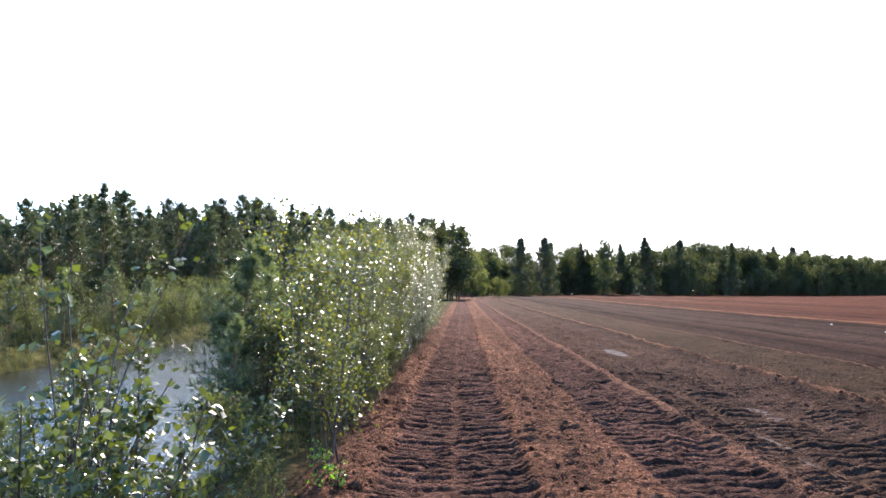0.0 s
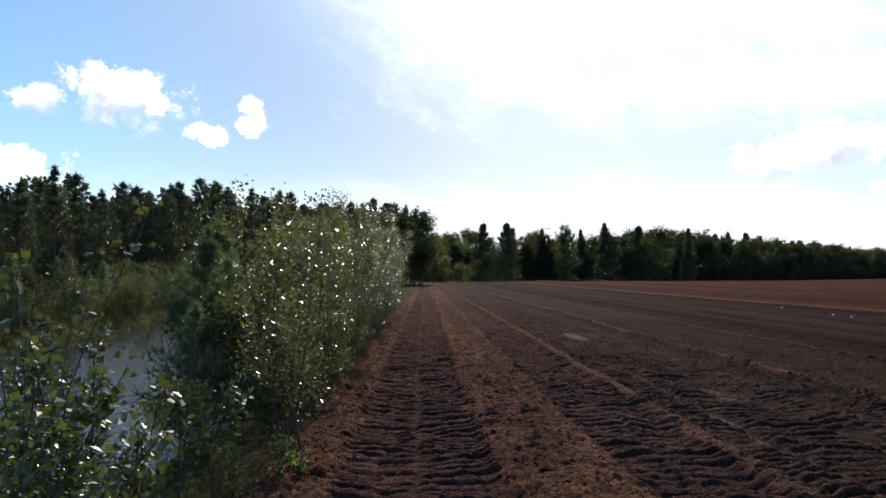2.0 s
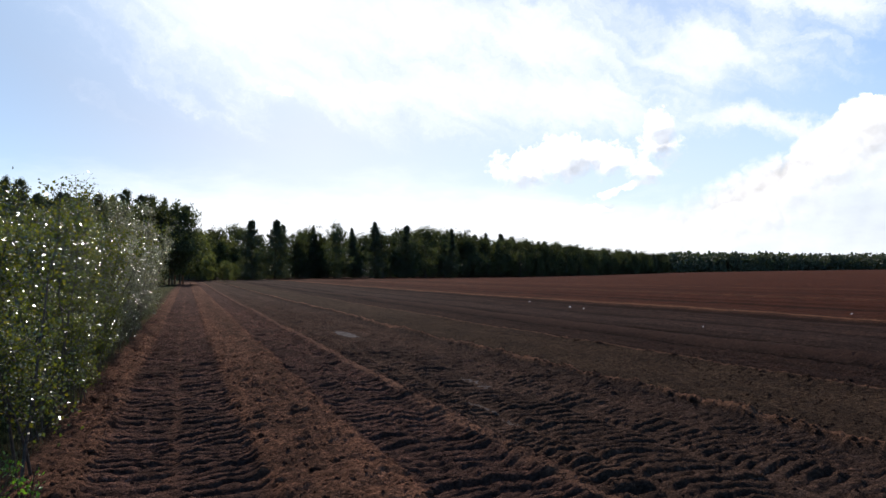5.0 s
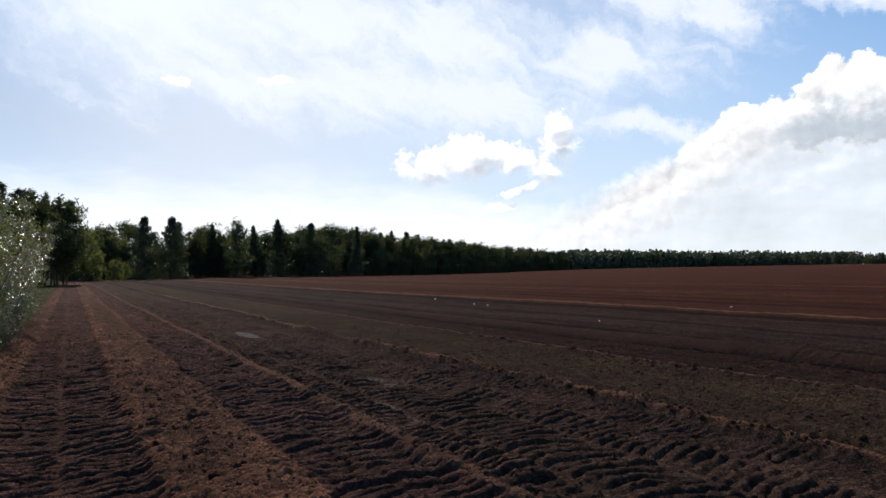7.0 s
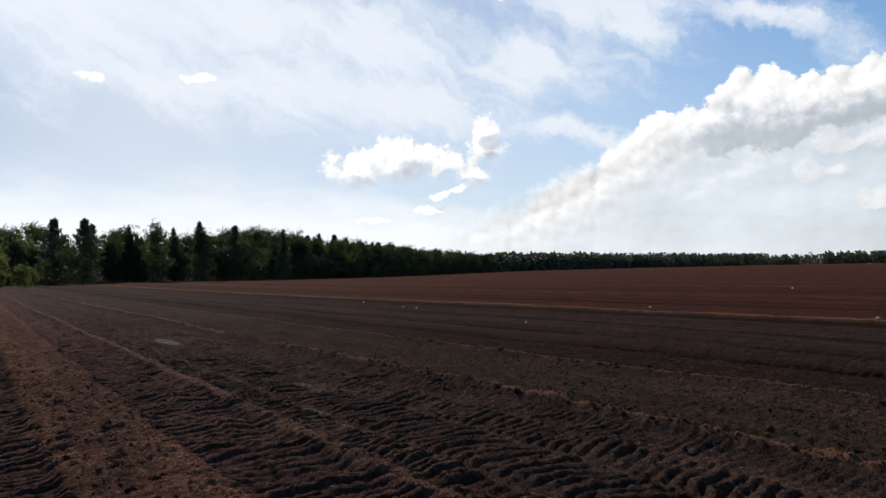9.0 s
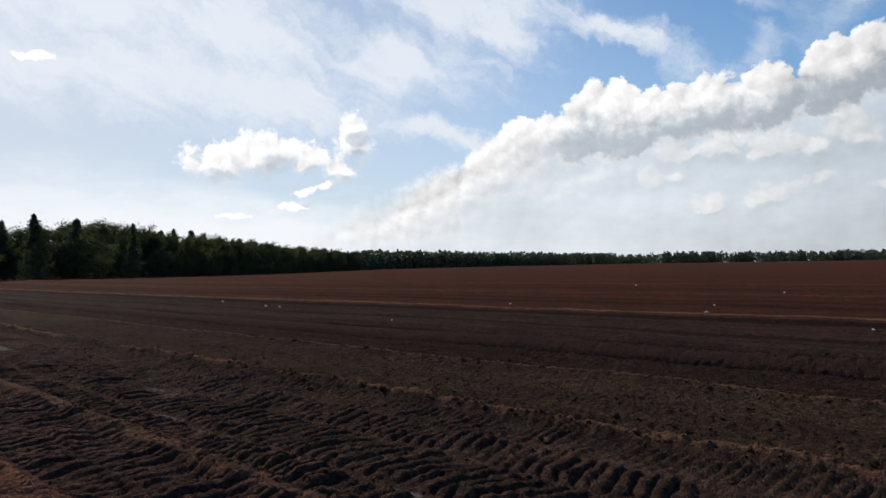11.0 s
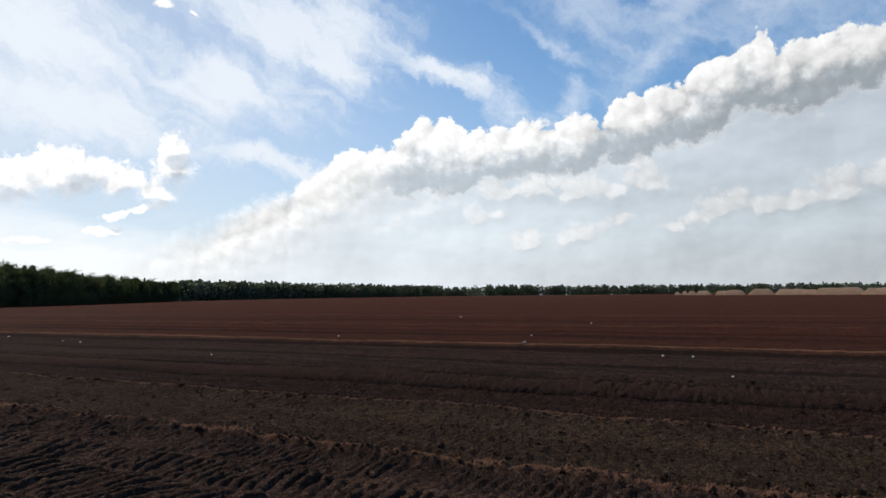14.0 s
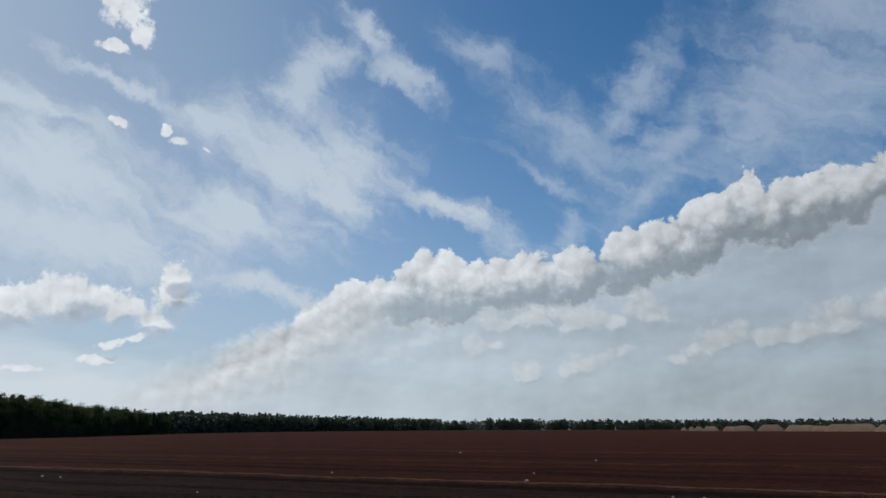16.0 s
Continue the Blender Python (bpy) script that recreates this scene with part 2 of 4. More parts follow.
    veil_light = n.math("ADD", 0.88, n.math("MULTIPLY", near_sun, 0.04))
    color = n.mix(veil, color, n.vec("SCALE", (0.92, 1.0, 1.09), scale=veil_light))

    # heads shared by all the heaped clouds, and the same a little nearer the sun, for their shading
    group = billow_group()
    here = n.add("ShaderNodeGroup")
    here.node_tree = group
    n.put(here.inputs[0], n.after(place, veil))
    lump_here = here.outputs[0]
    sunward = n.add("ShaderNodeGroup")
    sunward.node_tree = group
    n.put(sunward.inputs[0], n.vec("ADD", n.after(place, lump_here), (-0.40, 0.55, 0)))
    relief = n.math("SUBTRACT", here.outputs[1], sunward.outputs[1])

    # the bank: depth below its upper edge, the heavy roll along it, the pale sheet of cloud beneath
    top = edge_curve(n, az, BANK_TOP)
    base = edge_curve(n, az, ROLL_BASE)
    ragged = n.math("SUBTRACT", n.noise(n.after(place, relief), 0.6, 6.0, 0.62)[0], 0.5)
    depth = n.math("SUBTRACT", n.math("SUBTRACT", top, 0.15), el)
    within = n.math("MULTIPLY", n.ramp(az, 34.0, 46.0), n.ramp(az, 132.0, 112.0))
    heavy = n.ramp(az, 55.0, 61.0)
    solid = n.ramp(az, 42.0, 58.0)
    lumpy = n.math("ADD", depth, n.math("MULTIPLY_ADD", lump_here, 1.0, 0.12))
    body = n.math("MULTIPLY", n.ramp(lumpy, -0.02, n.math("MULTIPLY_ADD", solid, -2.2, 2.5)), within)
    down = n.math("DIVIDE", depth, n.math("MAXIMUM", n.math("SUBTRACT", top, base), 1.0))
    down = n.math("ADD", down, n.math("MULTIPLY", ragged, 0.9))
    down = n.math("SUBTRACT", down, n.math("MULTIPLY", here.outputs[1], 0.14))
    under = n.math("MULTIPLY", n.math("MULTIPLY", n.ramp(down, 0.36, 0.85), n.ramp(down, 1.12, 0.92)), heavy)
    loose = n.ramp(n.math("MULTIPLY_ADD", ragged, 5.0, depth), 2.0, 7.5)
    sheet = n.math("ADD", n.math("MULTIPLY", n.ramp(down, 0.90, 1.2), heavy), n.math("MULTIPLY", loose, n.math("SUBTRACT", 1.0, heavy)))
    cloud = n.math("ADD", 0.865, n.math("MULTIPLY", near_sun, 0.22))
    cloud = n.math("SUBTRACT", cloud, n.math("MULTIPLY", n.ramp(az, 62.0, 98.0), 0.20))
    strong = n.math("MULTIPLY_ADD", n.math("MAXIMUM", sheet, n.math("MULTIPLY", under, 0.9)), -0.25, 0.29)
    light = n.math("ADD", cloud, n.math("MULTIPLY", relief, strong))
    light = n.math("ADD", light, n.math("MULTIPLY", n.ramp(down, 0.75, 0.0), 0.17))
    light = n.math("SUBTRACT", light, n.math("MULTIPLY", under, 0.29))
    broad = n.math("SUBTRACT", n.noise(n.mapped(n.after(place, light), scale=(2.2, 1.0, 1)), 0.30, 5.0, 0.55)[0], 0.5)
    pale = n.math("MULTIPLY_ADD", broad, 0.44, -0.04)
    light = n.math("ADD", light, n.math("MULTIPLY", sheet, pale))
    light = n.math("SUBTRACT", light, n.math("MULTIPLY", n.math("MULTIPLY", n.ramp(el, 9.0, 1.0), n.ramp(az, 60.0, 82.0)), 0.10))
    tint = n.mix(n.math("MAXIMUM", under, n.math("MULTIPLY", sheet, 0.6)), (0.985, 1.0, 1.0, 1), (0.87, 0.99, 1.09, 1))
    shown = n.math("MULTIPLY", body, n.math("SUBTRACT", 1.0, n.math("MULTIPLY", sheet, 0.15)))
    color = n.mix(shown, color, n.vec("SCALE", tint, scale=light))

    # the rows of small heaps in front of the sheet: warm heads, grey feet
    crimp = n.vec("ADD", n.after(place, shown), n.vec("SCALE", n.vec("SUBTRACT", n.noise(n.after(place, shown), 0.35, 3.0, 0.6)[1], (0.5, 0.5, 0.5)), scale=2.2))
    flat = n.vec("MULTIPLY", crimp, (1, 1, 0))
    puffs = ellipses(n, flat, LOW_PUFFS)
    foot = ellipses(n, n.vec("ADD", n.after(flat, puffs), (-0.35, 0.75, 0)), LOW_PUFFS)
    thick = n.math("ADD", n.math("ADD", puffs, 0.16), n.math("MULTIPLY", lump_here, 1.05))
    shade = n.ramp(n.math("MULTIPLY_ADD", here.outputs[1], -0.4, n.math("SUBTRACT", foot, puffs)), -0.30, 0.30)
    cover = n.math("MULTIPLY", n.ramp(thick, n.math("MULTIPLY_ADD", shade, -0.35, -0.05), n.math("MULTIPLY_ADD", shade, 0.9, 0.75)), n.math("MULTIPLY_ADD", n.ramp(az, 62.0, 72.0), 0.36, 0.24))
    light = n.math("ADD", n.math("ADD", cloud, 0.06), n.math("MULTIPLY", relief, 0.24))
    light = n.math("SUBTRACT", light, n.math("MULTIPLY", shade, 0.30))
    tint = n.mix(shade, (1.0, 1.0, 0.985, 1), (0.87, 0.985, 1.06, 1))
    color = n.mix(cover, color, n.vec("SCALE", tint, scale=light))

    # the heaps over the forest and above the bank
    small = ellipses(n, n.after(flat, light), SMALL_CUMULUS + TOWER + PUFFS)
    upper = ellipses(n, n.vec("ADD", n.after(flat, small), (-0.3, 1.0, 0)), TOWER[:8] + SMALL_CUMULUS[:4])
    torn = n.noise(n.after(place, upper), 2.0, 7.0, 0.66)[0]
    thick = n.math("ADD", n.math("ADD", small, 0.10), n.math("MULTIPLY", lump_here, 0.62))
    thick = n.math("ADD", thick, n.math("MULTIPLY", n.math("SUBTRACT", torn, 0.5), 1.0))
    crisp = n.ramp(n.math("SUBTRACT", small, upper), -0.15, 0.2)
    cover = n.ramp(thick, n.math("MULTIPLY_ADD", crisp, 0.10, -0.10), n.math("MULTIPLY_ADD", crisp, -0.42, 0.90))
    under = n.ramp(n.math("MULTIPLY_ADD", here.outputs[1], 0.45, n.math("SUBTRACT", upper, n.math("MULTIPLY", small, 0.55))), 0.0, 0.34)
    light = n.math("ADD", 1.06, n.math("MULTIPLY", near_sun, 0.10))
    light = n.math("ADD", light, n.math("MULTIPLY", relief, 0.26))
    light = n.math("SUBTRACT", light, n.math("MULTIPLY", under, 0.36))
    tint = n.mix(under, (1.0, 1.0, 0.985, 1), (0.90, 0.97, 1.05, 1))
    color = n.mix(n.math("MULTIPLY", cover, 0.92), color, n.vec("SCALE", tint, scale=light))

    back = n.add("ShaderNodeBackground")
    n.put(back.inputs["Color"], color)
    back.inputs["Strength"].default_value = 1.0
    n.put(n.add("ShaderNodeOutputWorld").inputs["Surface"], back.outputs[0])


build_sky()


# ---- materials ----
def material(name, rough=0.8, spec=0.3):
    mat = bpy.data.materials.new(name)
    mat.use_nodes = True
    n = Nodes(mat.node_tree)
    shader = mat.node_tree.nodes["Principled BSDF"]
    shader.inputs["Roughness"].default_value = rough
    shader.inputs["Specular IOR Level"].default_value = spec
    return mat, n, shader


def bump(n, shader, height, strength, distance):
    node = n.add("ShaderNodeBump")
    node.inputs["Strength"].default_value = strength
    node.inputs["Distance"].default_value = distance
    n.put(node.inputs["Height"], height)
    n.put(shader.inputs["Normal"], node.outputs[0])


def coords(n):
    return n.add("ShaderNodeTexCoord").outputs["Object"]


def peat_material():
    """Milled peat: moist dark tracks, near-black furrows, dry orange-brown crumbs and fibres, by strips across the
    field.
    """
    mat, n, shader = material("peat", 0.9, 0.005)
    at = coords(n)
    xyz = n.add("ShaderNodeSeparateXYZ")
    n.put(xyz.inputs[0], at)
    wob = n.noise(n.mapped(at, scale=(1, 0.5, 1), kind="POINT"), 1.3, 4.0, 0.6)[0]
    across, along_field = xyz.outputs[0], xyz.outputs[1]
    u = n.math("ADD", across, n.math("MULTIPLY", n.math("SUBTRACT", wob, 0.5), 0.13))
    wet, dry, olive, black = (0.155, 0.080, 0.060), (0.275, 0.128, 0.078), (0.092, 0.057, 0.036), (0.118, 0.068, 0.048)
    strip = (0.232, 0.112, 0.070)
    near = n.colors(n.ramp(u, -2.0, 10.0, False), [
        (0.0, (0.03, 0.03, 0.015)), (0.075, strip), (0.103, strip), (0.11, wet), (0.150, wet), (0.157, (0.19, 0.094, 0.064)), (0.164, wet), (0.207, wet), (0.217, dry), (0.235, strip), (0.26, (0.21, 0.102, 0.064)), (0.285, strip), (0.298, dry), (0.306, wet), (0.346, wet), (0.39, wet),
        (0.396, (0.20, 0.100, 0.066)), (0.404, (0.19, 0.095, 0.063)), (0.412, black), (0.46, (0.122, 0.070, 0.049)), (0.53, (0.114, 0.067, 0.048)), (0.60, black), (0.645, (0.085, 0.054, 0.042)), (0.650, (0.19, 0.100, 0.062)), (0.656, (0.17, 0.090, 0.056)), (0.661, olive),
        (0.870, olive), (0.876, (0.15, 0.075, 0.045)), (0.882, (0.046, 0.0245, 0.0180)), (1.0, (0.046, 0.0245, 0.0180))])
    straight = n.math("ADD", across, n.math("MULTIPLY", n.math("SUBTRACT", wob, 0.5), 0.15))
    near_black, brown, red = (0.018, 0.0105, 0.0085), (0.066, 0.037, 0.028), (0.094, 0.0305, 0.0170)
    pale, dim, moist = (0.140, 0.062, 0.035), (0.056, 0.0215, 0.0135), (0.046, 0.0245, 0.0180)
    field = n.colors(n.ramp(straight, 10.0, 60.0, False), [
        (0.0, moist), (0.012, near_black), (0.022, near_black), (0.026, brown), (0.034, brown), (0.039, near_black), (0.048, near_black), (0.056, (0.060, 0.035, 0.027)), (0.09, (0.054, 0.031, 0.024)), (0.108, near_black), (0.115, (0.060, 0.034, 0.026)),
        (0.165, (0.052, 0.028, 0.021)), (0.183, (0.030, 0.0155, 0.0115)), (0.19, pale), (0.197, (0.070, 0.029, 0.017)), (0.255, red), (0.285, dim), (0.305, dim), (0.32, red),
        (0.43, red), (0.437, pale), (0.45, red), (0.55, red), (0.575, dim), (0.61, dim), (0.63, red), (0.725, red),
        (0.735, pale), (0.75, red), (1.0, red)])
    color = n.mix(n.math("GREATER_THAN", u, 10.0), near, field)
    long_streak = n.noise(n.mapped(at, scale=(1.1, 0.05, 1), kind="POINT"), 1.0, 5.0, 0.65)[0]
    color = n.mix(n.ramp(long_streak, 0.35, 0.75), n.mix(0.35, color, (0.012, 0.009, 0.008, 1)), n.mix(0.03, color, (0.10, 0.05, 0.03, 1)))
    # crumbs, each its own tone, dry ones pale
    cell = n.add("ShaderNodeTexVoronoi", feature="F1")
    n.put(cell.inputs["Vector"], at)
    cell.inputs["Scale"].default_value = 46.0
    split = n.add("ShaderNodeSeparateColor")
    n.put(split.inputs[0], cell.outputs["Color"])
    tone = n.math("MULTIPLY_ADD", n.math("POWER", split.outputs[0], 2.2), 0.80, 0.70)
    color = n.vec("SCALE", color, scale=tone)
    crumbs = n.noise(at, 22.0, 6.0, 0.7)[0]
    color = n.mix(n.ramp(crumbs, 0.52, 0.70), color, n.vec("MULTIPLY", color, (1.9, 1.75, 1.65)))
    lines = n.noise(n.mapped(at, scale=(2.6, 0.015, 1), kind="POINT"), 1.0, 4.0, 0.6)[0]
    color = n.vec("SCALE", color, scale=n.math("MULTIPLY_ADD", n.math("MULTIPLY", n.ramp(lines, 0.36, 0.64), n.ramp(across, 8.4, 9.0)), 0.5, 0.8))
    mottle = n.noise(at, 13.0, 8.0, 0.78)[0]
    color = n.vec("SCALE", color, scale=n.math("MULTIPLY_ADD", n.ramp(mottle, 0.32, 0.68), 0.84, 0.48))
    clots = n.noise(at, 5.0, 6.0, 0.70)[0]
    color = n.mix(n.ramp(clots, 0.53, 0.38), color, n.mix(0.42, color, (0.014, 0.011, 0.010, 1)))
    damp = n.noise(n.mapped(at, scale=(1, 0.6, 1), kind="POINT"), 1.1, 5.0, 0.65)[0]
    color = n.mix(n.ramp(damp, 0.60, 0.42), color, n.mix(0.35, color, (0.020, 0.014, 0.012, 1)))
    # thin crests of drier peat and near-black furrows along the field
    waver = n.math("ADD", across, n.math("MULTIPLY", n.math("SUBTRACT", wob, 0.5), 0.10))
    broken = n.ramp(n.noise(n.mapped(at, scale=(2.0, 0.5, 1), kind="POINT"), 3.0, 4.0, 0.7)[0], 0.30, 0.52)
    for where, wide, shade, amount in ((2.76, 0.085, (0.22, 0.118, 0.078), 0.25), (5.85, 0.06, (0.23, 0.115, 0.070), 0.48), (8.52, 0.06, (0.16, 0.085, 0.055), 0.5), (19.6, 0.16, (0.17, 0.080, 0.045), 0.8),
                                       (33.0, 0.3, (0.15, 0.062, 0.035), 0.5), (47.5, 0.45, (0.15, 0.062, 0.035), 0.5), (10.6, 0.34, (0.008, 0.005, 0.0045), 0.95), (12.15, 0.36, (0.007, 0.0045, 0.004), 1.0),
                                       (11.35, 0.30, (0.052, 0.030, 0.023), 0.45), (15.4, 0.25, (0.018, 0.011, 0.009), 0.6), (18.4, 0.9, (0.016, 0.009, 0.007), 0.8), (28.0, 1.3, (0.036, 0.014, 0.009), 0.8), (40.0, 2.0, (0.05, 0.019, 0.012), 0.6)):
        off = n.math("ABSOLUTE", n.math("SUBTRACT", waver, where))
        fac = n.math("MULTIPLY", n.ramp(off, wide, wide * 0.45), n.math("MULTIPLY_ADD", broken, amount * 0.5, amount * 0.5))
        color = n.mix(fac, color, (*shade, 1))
    # pale clay smeared along the wet rut's bottom, wet glints painted into its colour
    clay_glints = n.math("ABSOLUTE", n.math("SUBTRACT", n.math("ADD", across, n.math("MULTIPLY", n.math("SUBTRACT", wob, 0.5), 0.25)), 3.44))
    patchy = n.ramp(n.noise(n.mapped(at, scale=(3.0, 1.0, 1), kind="POINT"), 2.4, 5.0, 0.7)[0], 0.50, 0.58)
    clay_glints = n.math("MULTIPLY", n.math("MULTIPLY", n.ramp(clay_glints, 0.055, 0.02), patchy), n.ramp(along_field, 10.0, 6.0))
    color = n.mix(n.math("MULTIPLY", clay_glints, 0.8), color, (0.19, 0.165, 0.15, 1))
    # moss and dead grass on the bank and beyond the pond
    grassy = n.ramp(u, -1.15, -1.9)
    turf = n.mix(n.ramp(n.noise(at, 2.2, 6.0, 0.7)[0], 0.35, 0.7), (0.020, 0.022, 0.010, 1), (0.085, 0.080, 0.030, 1))
    color = n.mix(grassy, color, turf)
    n.put(shader.inputs["Base Color"], color)
    grain = n.math("SUBTRACT", n.math("ADD", crumbs, n.math("MULTIPLY", n.noise(at, 70.0, 4.0, 0.7)[0], 0.5)), n.math("MULTIPLY", cell.outputs["Distance"], 0.35))
    bump(n, shader, grain, 1.0, 0.05)
    return mat


def plain(name, color, color2, scale, rough=0.8, spec=0.3, relief=0.3, distance=0.01, vary=0.0):
    mat, n, shader = material(name, rough, spec)
    at = coords(n)
    fac, _ = n.noise(at, scale, 6.0, 0.65)
    col = n.mix(n.ramp(fac, 0.3, 0.7), (*color, 1), (*color2, 1))
    if vary:
        info = n.add("ShaderNodeObjectInfo").outputs["Random"]
        hsv = n.add("ShaderNodeHueSaturation")
        n.put(hsv.inputs["Color"], col)
        n.put(hsv.inputs["Value"], n.math("ADD", 1.0 - vary, n.math("MULTIPLY", info, 2 * vary)))
        n.put(hsv.inputs["Hue"], n.math("ADD", 0.5 - vary * 0.06, n.math("MULTIPLY", info, vary * 0.12)))
        col = hsv.outputs[0]
    n.put(shader.inputs["Base Color"], col)
    bump(n, shader, fac, relief, distance)
    return mat


def leaf_material(name, colors, rough=0.35, spec=0.5, through_light=0.35, vary=0.2):
    """Leaves: each its own tone, glossy on top, letting light through."""
    mat, n, shader = material(name, rough, spec)
    island = n.add("ShaderNodeNewGeometry").outputs["Random Per Island"]
    col = n.colors(island, [(i / (len(colors) - 1), c) for i, c in enumerate(colors)])
    info = n.add("ShaderNodeObjectInfo").outputs["Random"]
    hsv = n.add("ShaderNodeHueSaturation")
    n.put(hsv.inputs["Color"], col)
    n.put(hsv.inputs["Value"], n.math("ADD", 1.0 - vary, n.math("MULTIPLY", info, 2 * vary)))
    n.put(shader.inputs["Base Color"], hsv.outputs[0])
    trans = n.add("ShaderNodeBsdfTranslucent")
    n.put(trans.inputs["Color"], n.vec("MULTIPLY", hsv.outputs[0], (1.65, 1.7, 0.65)))
    mixed = n.add("ShaderNodeMixShader")
    mixed.inputs[0].default_value = through_light
    n.put(mixed.inputs[1], shader.outputs[0])
    n.put(mixed.inputs[2], trans.outputs[0])
    n.put(mat.node_tree.nodes["Material Output"].inputs["Surface"], mixed.outputs[0])
    return mat


def water_material(name, ripple, scale, tint):
    mat, n, shader = material(name, 0.06, 0.5)
    shader.inputs["Base Color"].default_value = (*tint, 1)
    shader.inputs["IOR"].default_value = 1.33
    at = coords(n)
    waves = n.noise(n.mapped(at, rot=35, scale=(1.0, 2.6, 1), kind="POINT"), scale, 4.0, 0.55)[0]
    bump(n, shader, waves, ripple, 0.05)
    return mat


M_PEAT = peat_material()
M_STONE = plain("pale_stone", (0.36, 0.34, 0.31), (0.52, 0.50, 0.47), 30.0, 0.7, 0.3)
M_HEAP = plain("dry_peat_heap", (0.18, 0.112, 0.070), (0.25, 0.158, 0.100), 0.6, 0.95, 0.1, 0.6, 0.2, 0.06)
M_BARK = plain("dark_bark", (0.035, 0.027, 0.02), (0.09, 0.07, 0.055), 14.0, 0.9, 0.2, 0.6, 0.02)
M_TWIG = plain("twig_bark", (0.028, 0.018, 0.014), (0.075, 0.052, 0.042), 40.0, 0.6, 0.3)
M_PINEBARK = plain("pine_bark", (0.10, 0.055, 0.03), (0.17, 0.10, 0.06), 6.0, 0.9, 0.2, 0.6, 0.03)
M_BIRCHBARK = plain("birch_bark", (0.55, 0.53, 0.5), (0.12, 0.11, 0.1), 5.0, 0.7, 0.3)
M_LEAF = leaf_material("birch_leaf", [(0.044, 0.058, 0.016), (0.066, 0.082, 0.020), (0.105, 0.110, 0.022), (0.048, 0.060, 0.018), (0.15, 0.128, 0.026)], 0.20, 0.75, 0.42)
M_LEAF_PALE = leaf_material("willow_leaf", [(0.046, 0.052, 0.022), (0.078, 0.084, 0.036), (0.050, 0.056, 0.020), (0.12, 0.118, 0.046)], 0.28, 1.0, 0.38)
M_LEAF_NEAR = leaf_material("aspen_leaf", [(0.036, 0.048, 0.016), (0.050, 0.066, 0.020), (0.075, 0.090, 0.020), (0.044, 0.054, 0.018)], 0.38, 0.7, 0.3)
M_LEAF_BRIGHT = leaf_material("young_leaf", [(0.09, 0.20, 0.03), (0.12, 0.24, 0.03)], 0.35, 0.5, 0.5)
# needle greens carry extra blue, standing for haze over the pine wood
M_NEEDLE = leaf_material("pine_needles", [(0.038, 0.050, 0.030), (0.054, 0.066, 0.037), (0.068, 0.076, 0.040)], 0.5, 0.3, 0.2, 0.35)
M_NEEDLE_YOUNG = leaf_material("young_pine_needles", [(0.065, 0.085, 0.050), (0.090, 0.112, 0.064), (0.115, 0.135, 0.076)], 0.45, 0.5, 0.3)
M_SPRUCE = leaf_material("spruce_needles", [(0.040, 0.050, 0.034), (0.062, 0.072, 0.046)], 0.55, 0.3, 0.25, 0.3)
# blue raised a little in these greens for the far wood's haze
M_TREE_LEAF = leaf_material("tree_leaf", [(0.034, 0.043, 0.027), (0.046, 0.055, 0.032), (0.060, 0.065, 0.035)], 0.75, 0.15, 0.36, 0.3)
M_TREE_LEAF_LIGHT = leaf_material("light_tree_leaf", [(0.070, 0.082, 0.038), (0.095, 0.100, 0.046), (0.082, 0.090, 0.042)], 0.7, 0.2, 0.40, 0.25)
# far leaves made lighter and bluer: aerial haze mixed into their colours
M_FAR_HAZED = leaf_material("far_leaf", [(0.048, 0.060, 0.042), (0.064, 0.076, 0.050), (0.055, 0.067, 0.046)], 0.6, 0.2, 0.2, 0.1)
M_GRASS = leaf_material("grass_blade", [(0.030, 0.044, 0.015), (0.048, 0.056, 0.022), (0.075, 0.060, 0.030), (0.035, 0.050, 0.016)], 0.45, 0.3, 0.25)
M_WATER = water_material("pond_water", 0.55, 3.0, (0.012, 0.012, 0.010))
M_PUDDLE = plain("wet_mud", (0.060, 0.050, 0.046), (0.115, 0.098, 0.090), 7.0, 1.0, 0.0, 0.5, 0.01)

# ---- ground ----
TURN = radians(1.7)            # the strips of the field run this far clockwise of y


def to_xy(u, v):
    return u * math.cos(TURN) + v * math.sin(TURN), -u * math.sin(TURN) + v * math.cos(TURN)


def hashed(i, j, seed):
    h = (i.astype(np.int64) * 374761393 + j.astype(np.int64) * 668265263 + seed * 974711) & 0x7FFFFFFF
    h = ((h ^ (h >> 13)) * 1274126177) & 0x7FFFFFFF
    return ((h ^ (h >> 16)) & 0xFFFF) / 65535.0


def vnoise(x, y, seed=0):
    i, j = np.floor(x), np.floor(y)
    fx, fy = x - i, y - j
    fx, fy = fx * fx * (3 - 2 * fx), fy * fy * (3 - 2 * fy)
    a, b = hashed(i, j, seed), hashed(i + 1, j, seed)
    c, d = hashed(i, j + 1, seed), hashed(i + 1, j + 1, seed)
    return (a * (1 - fx) + b * fx) * (1 - fy) + (c * (1 - fx) + d * fx) * fy - 0.5


def fbm(x, y, seed=0, octaves=4):
    total, amp = 0, 1.0
    for k in range(octaves):
        total = total + amp * vnoise(x * 2 ** k, y * 2 ** k, seed + k)
        amp *= 0.55
    return total


def sstep(a, b, x):
    t = np.clip((x - a) / (b - a), 0, 1)
    return t * t * (3 - 2 * t)


def band(u, a, b, soft=0.08):
    return sstep(a - soft, a + soft, u) * (1 - sstep(b - soft, b + soft, u))


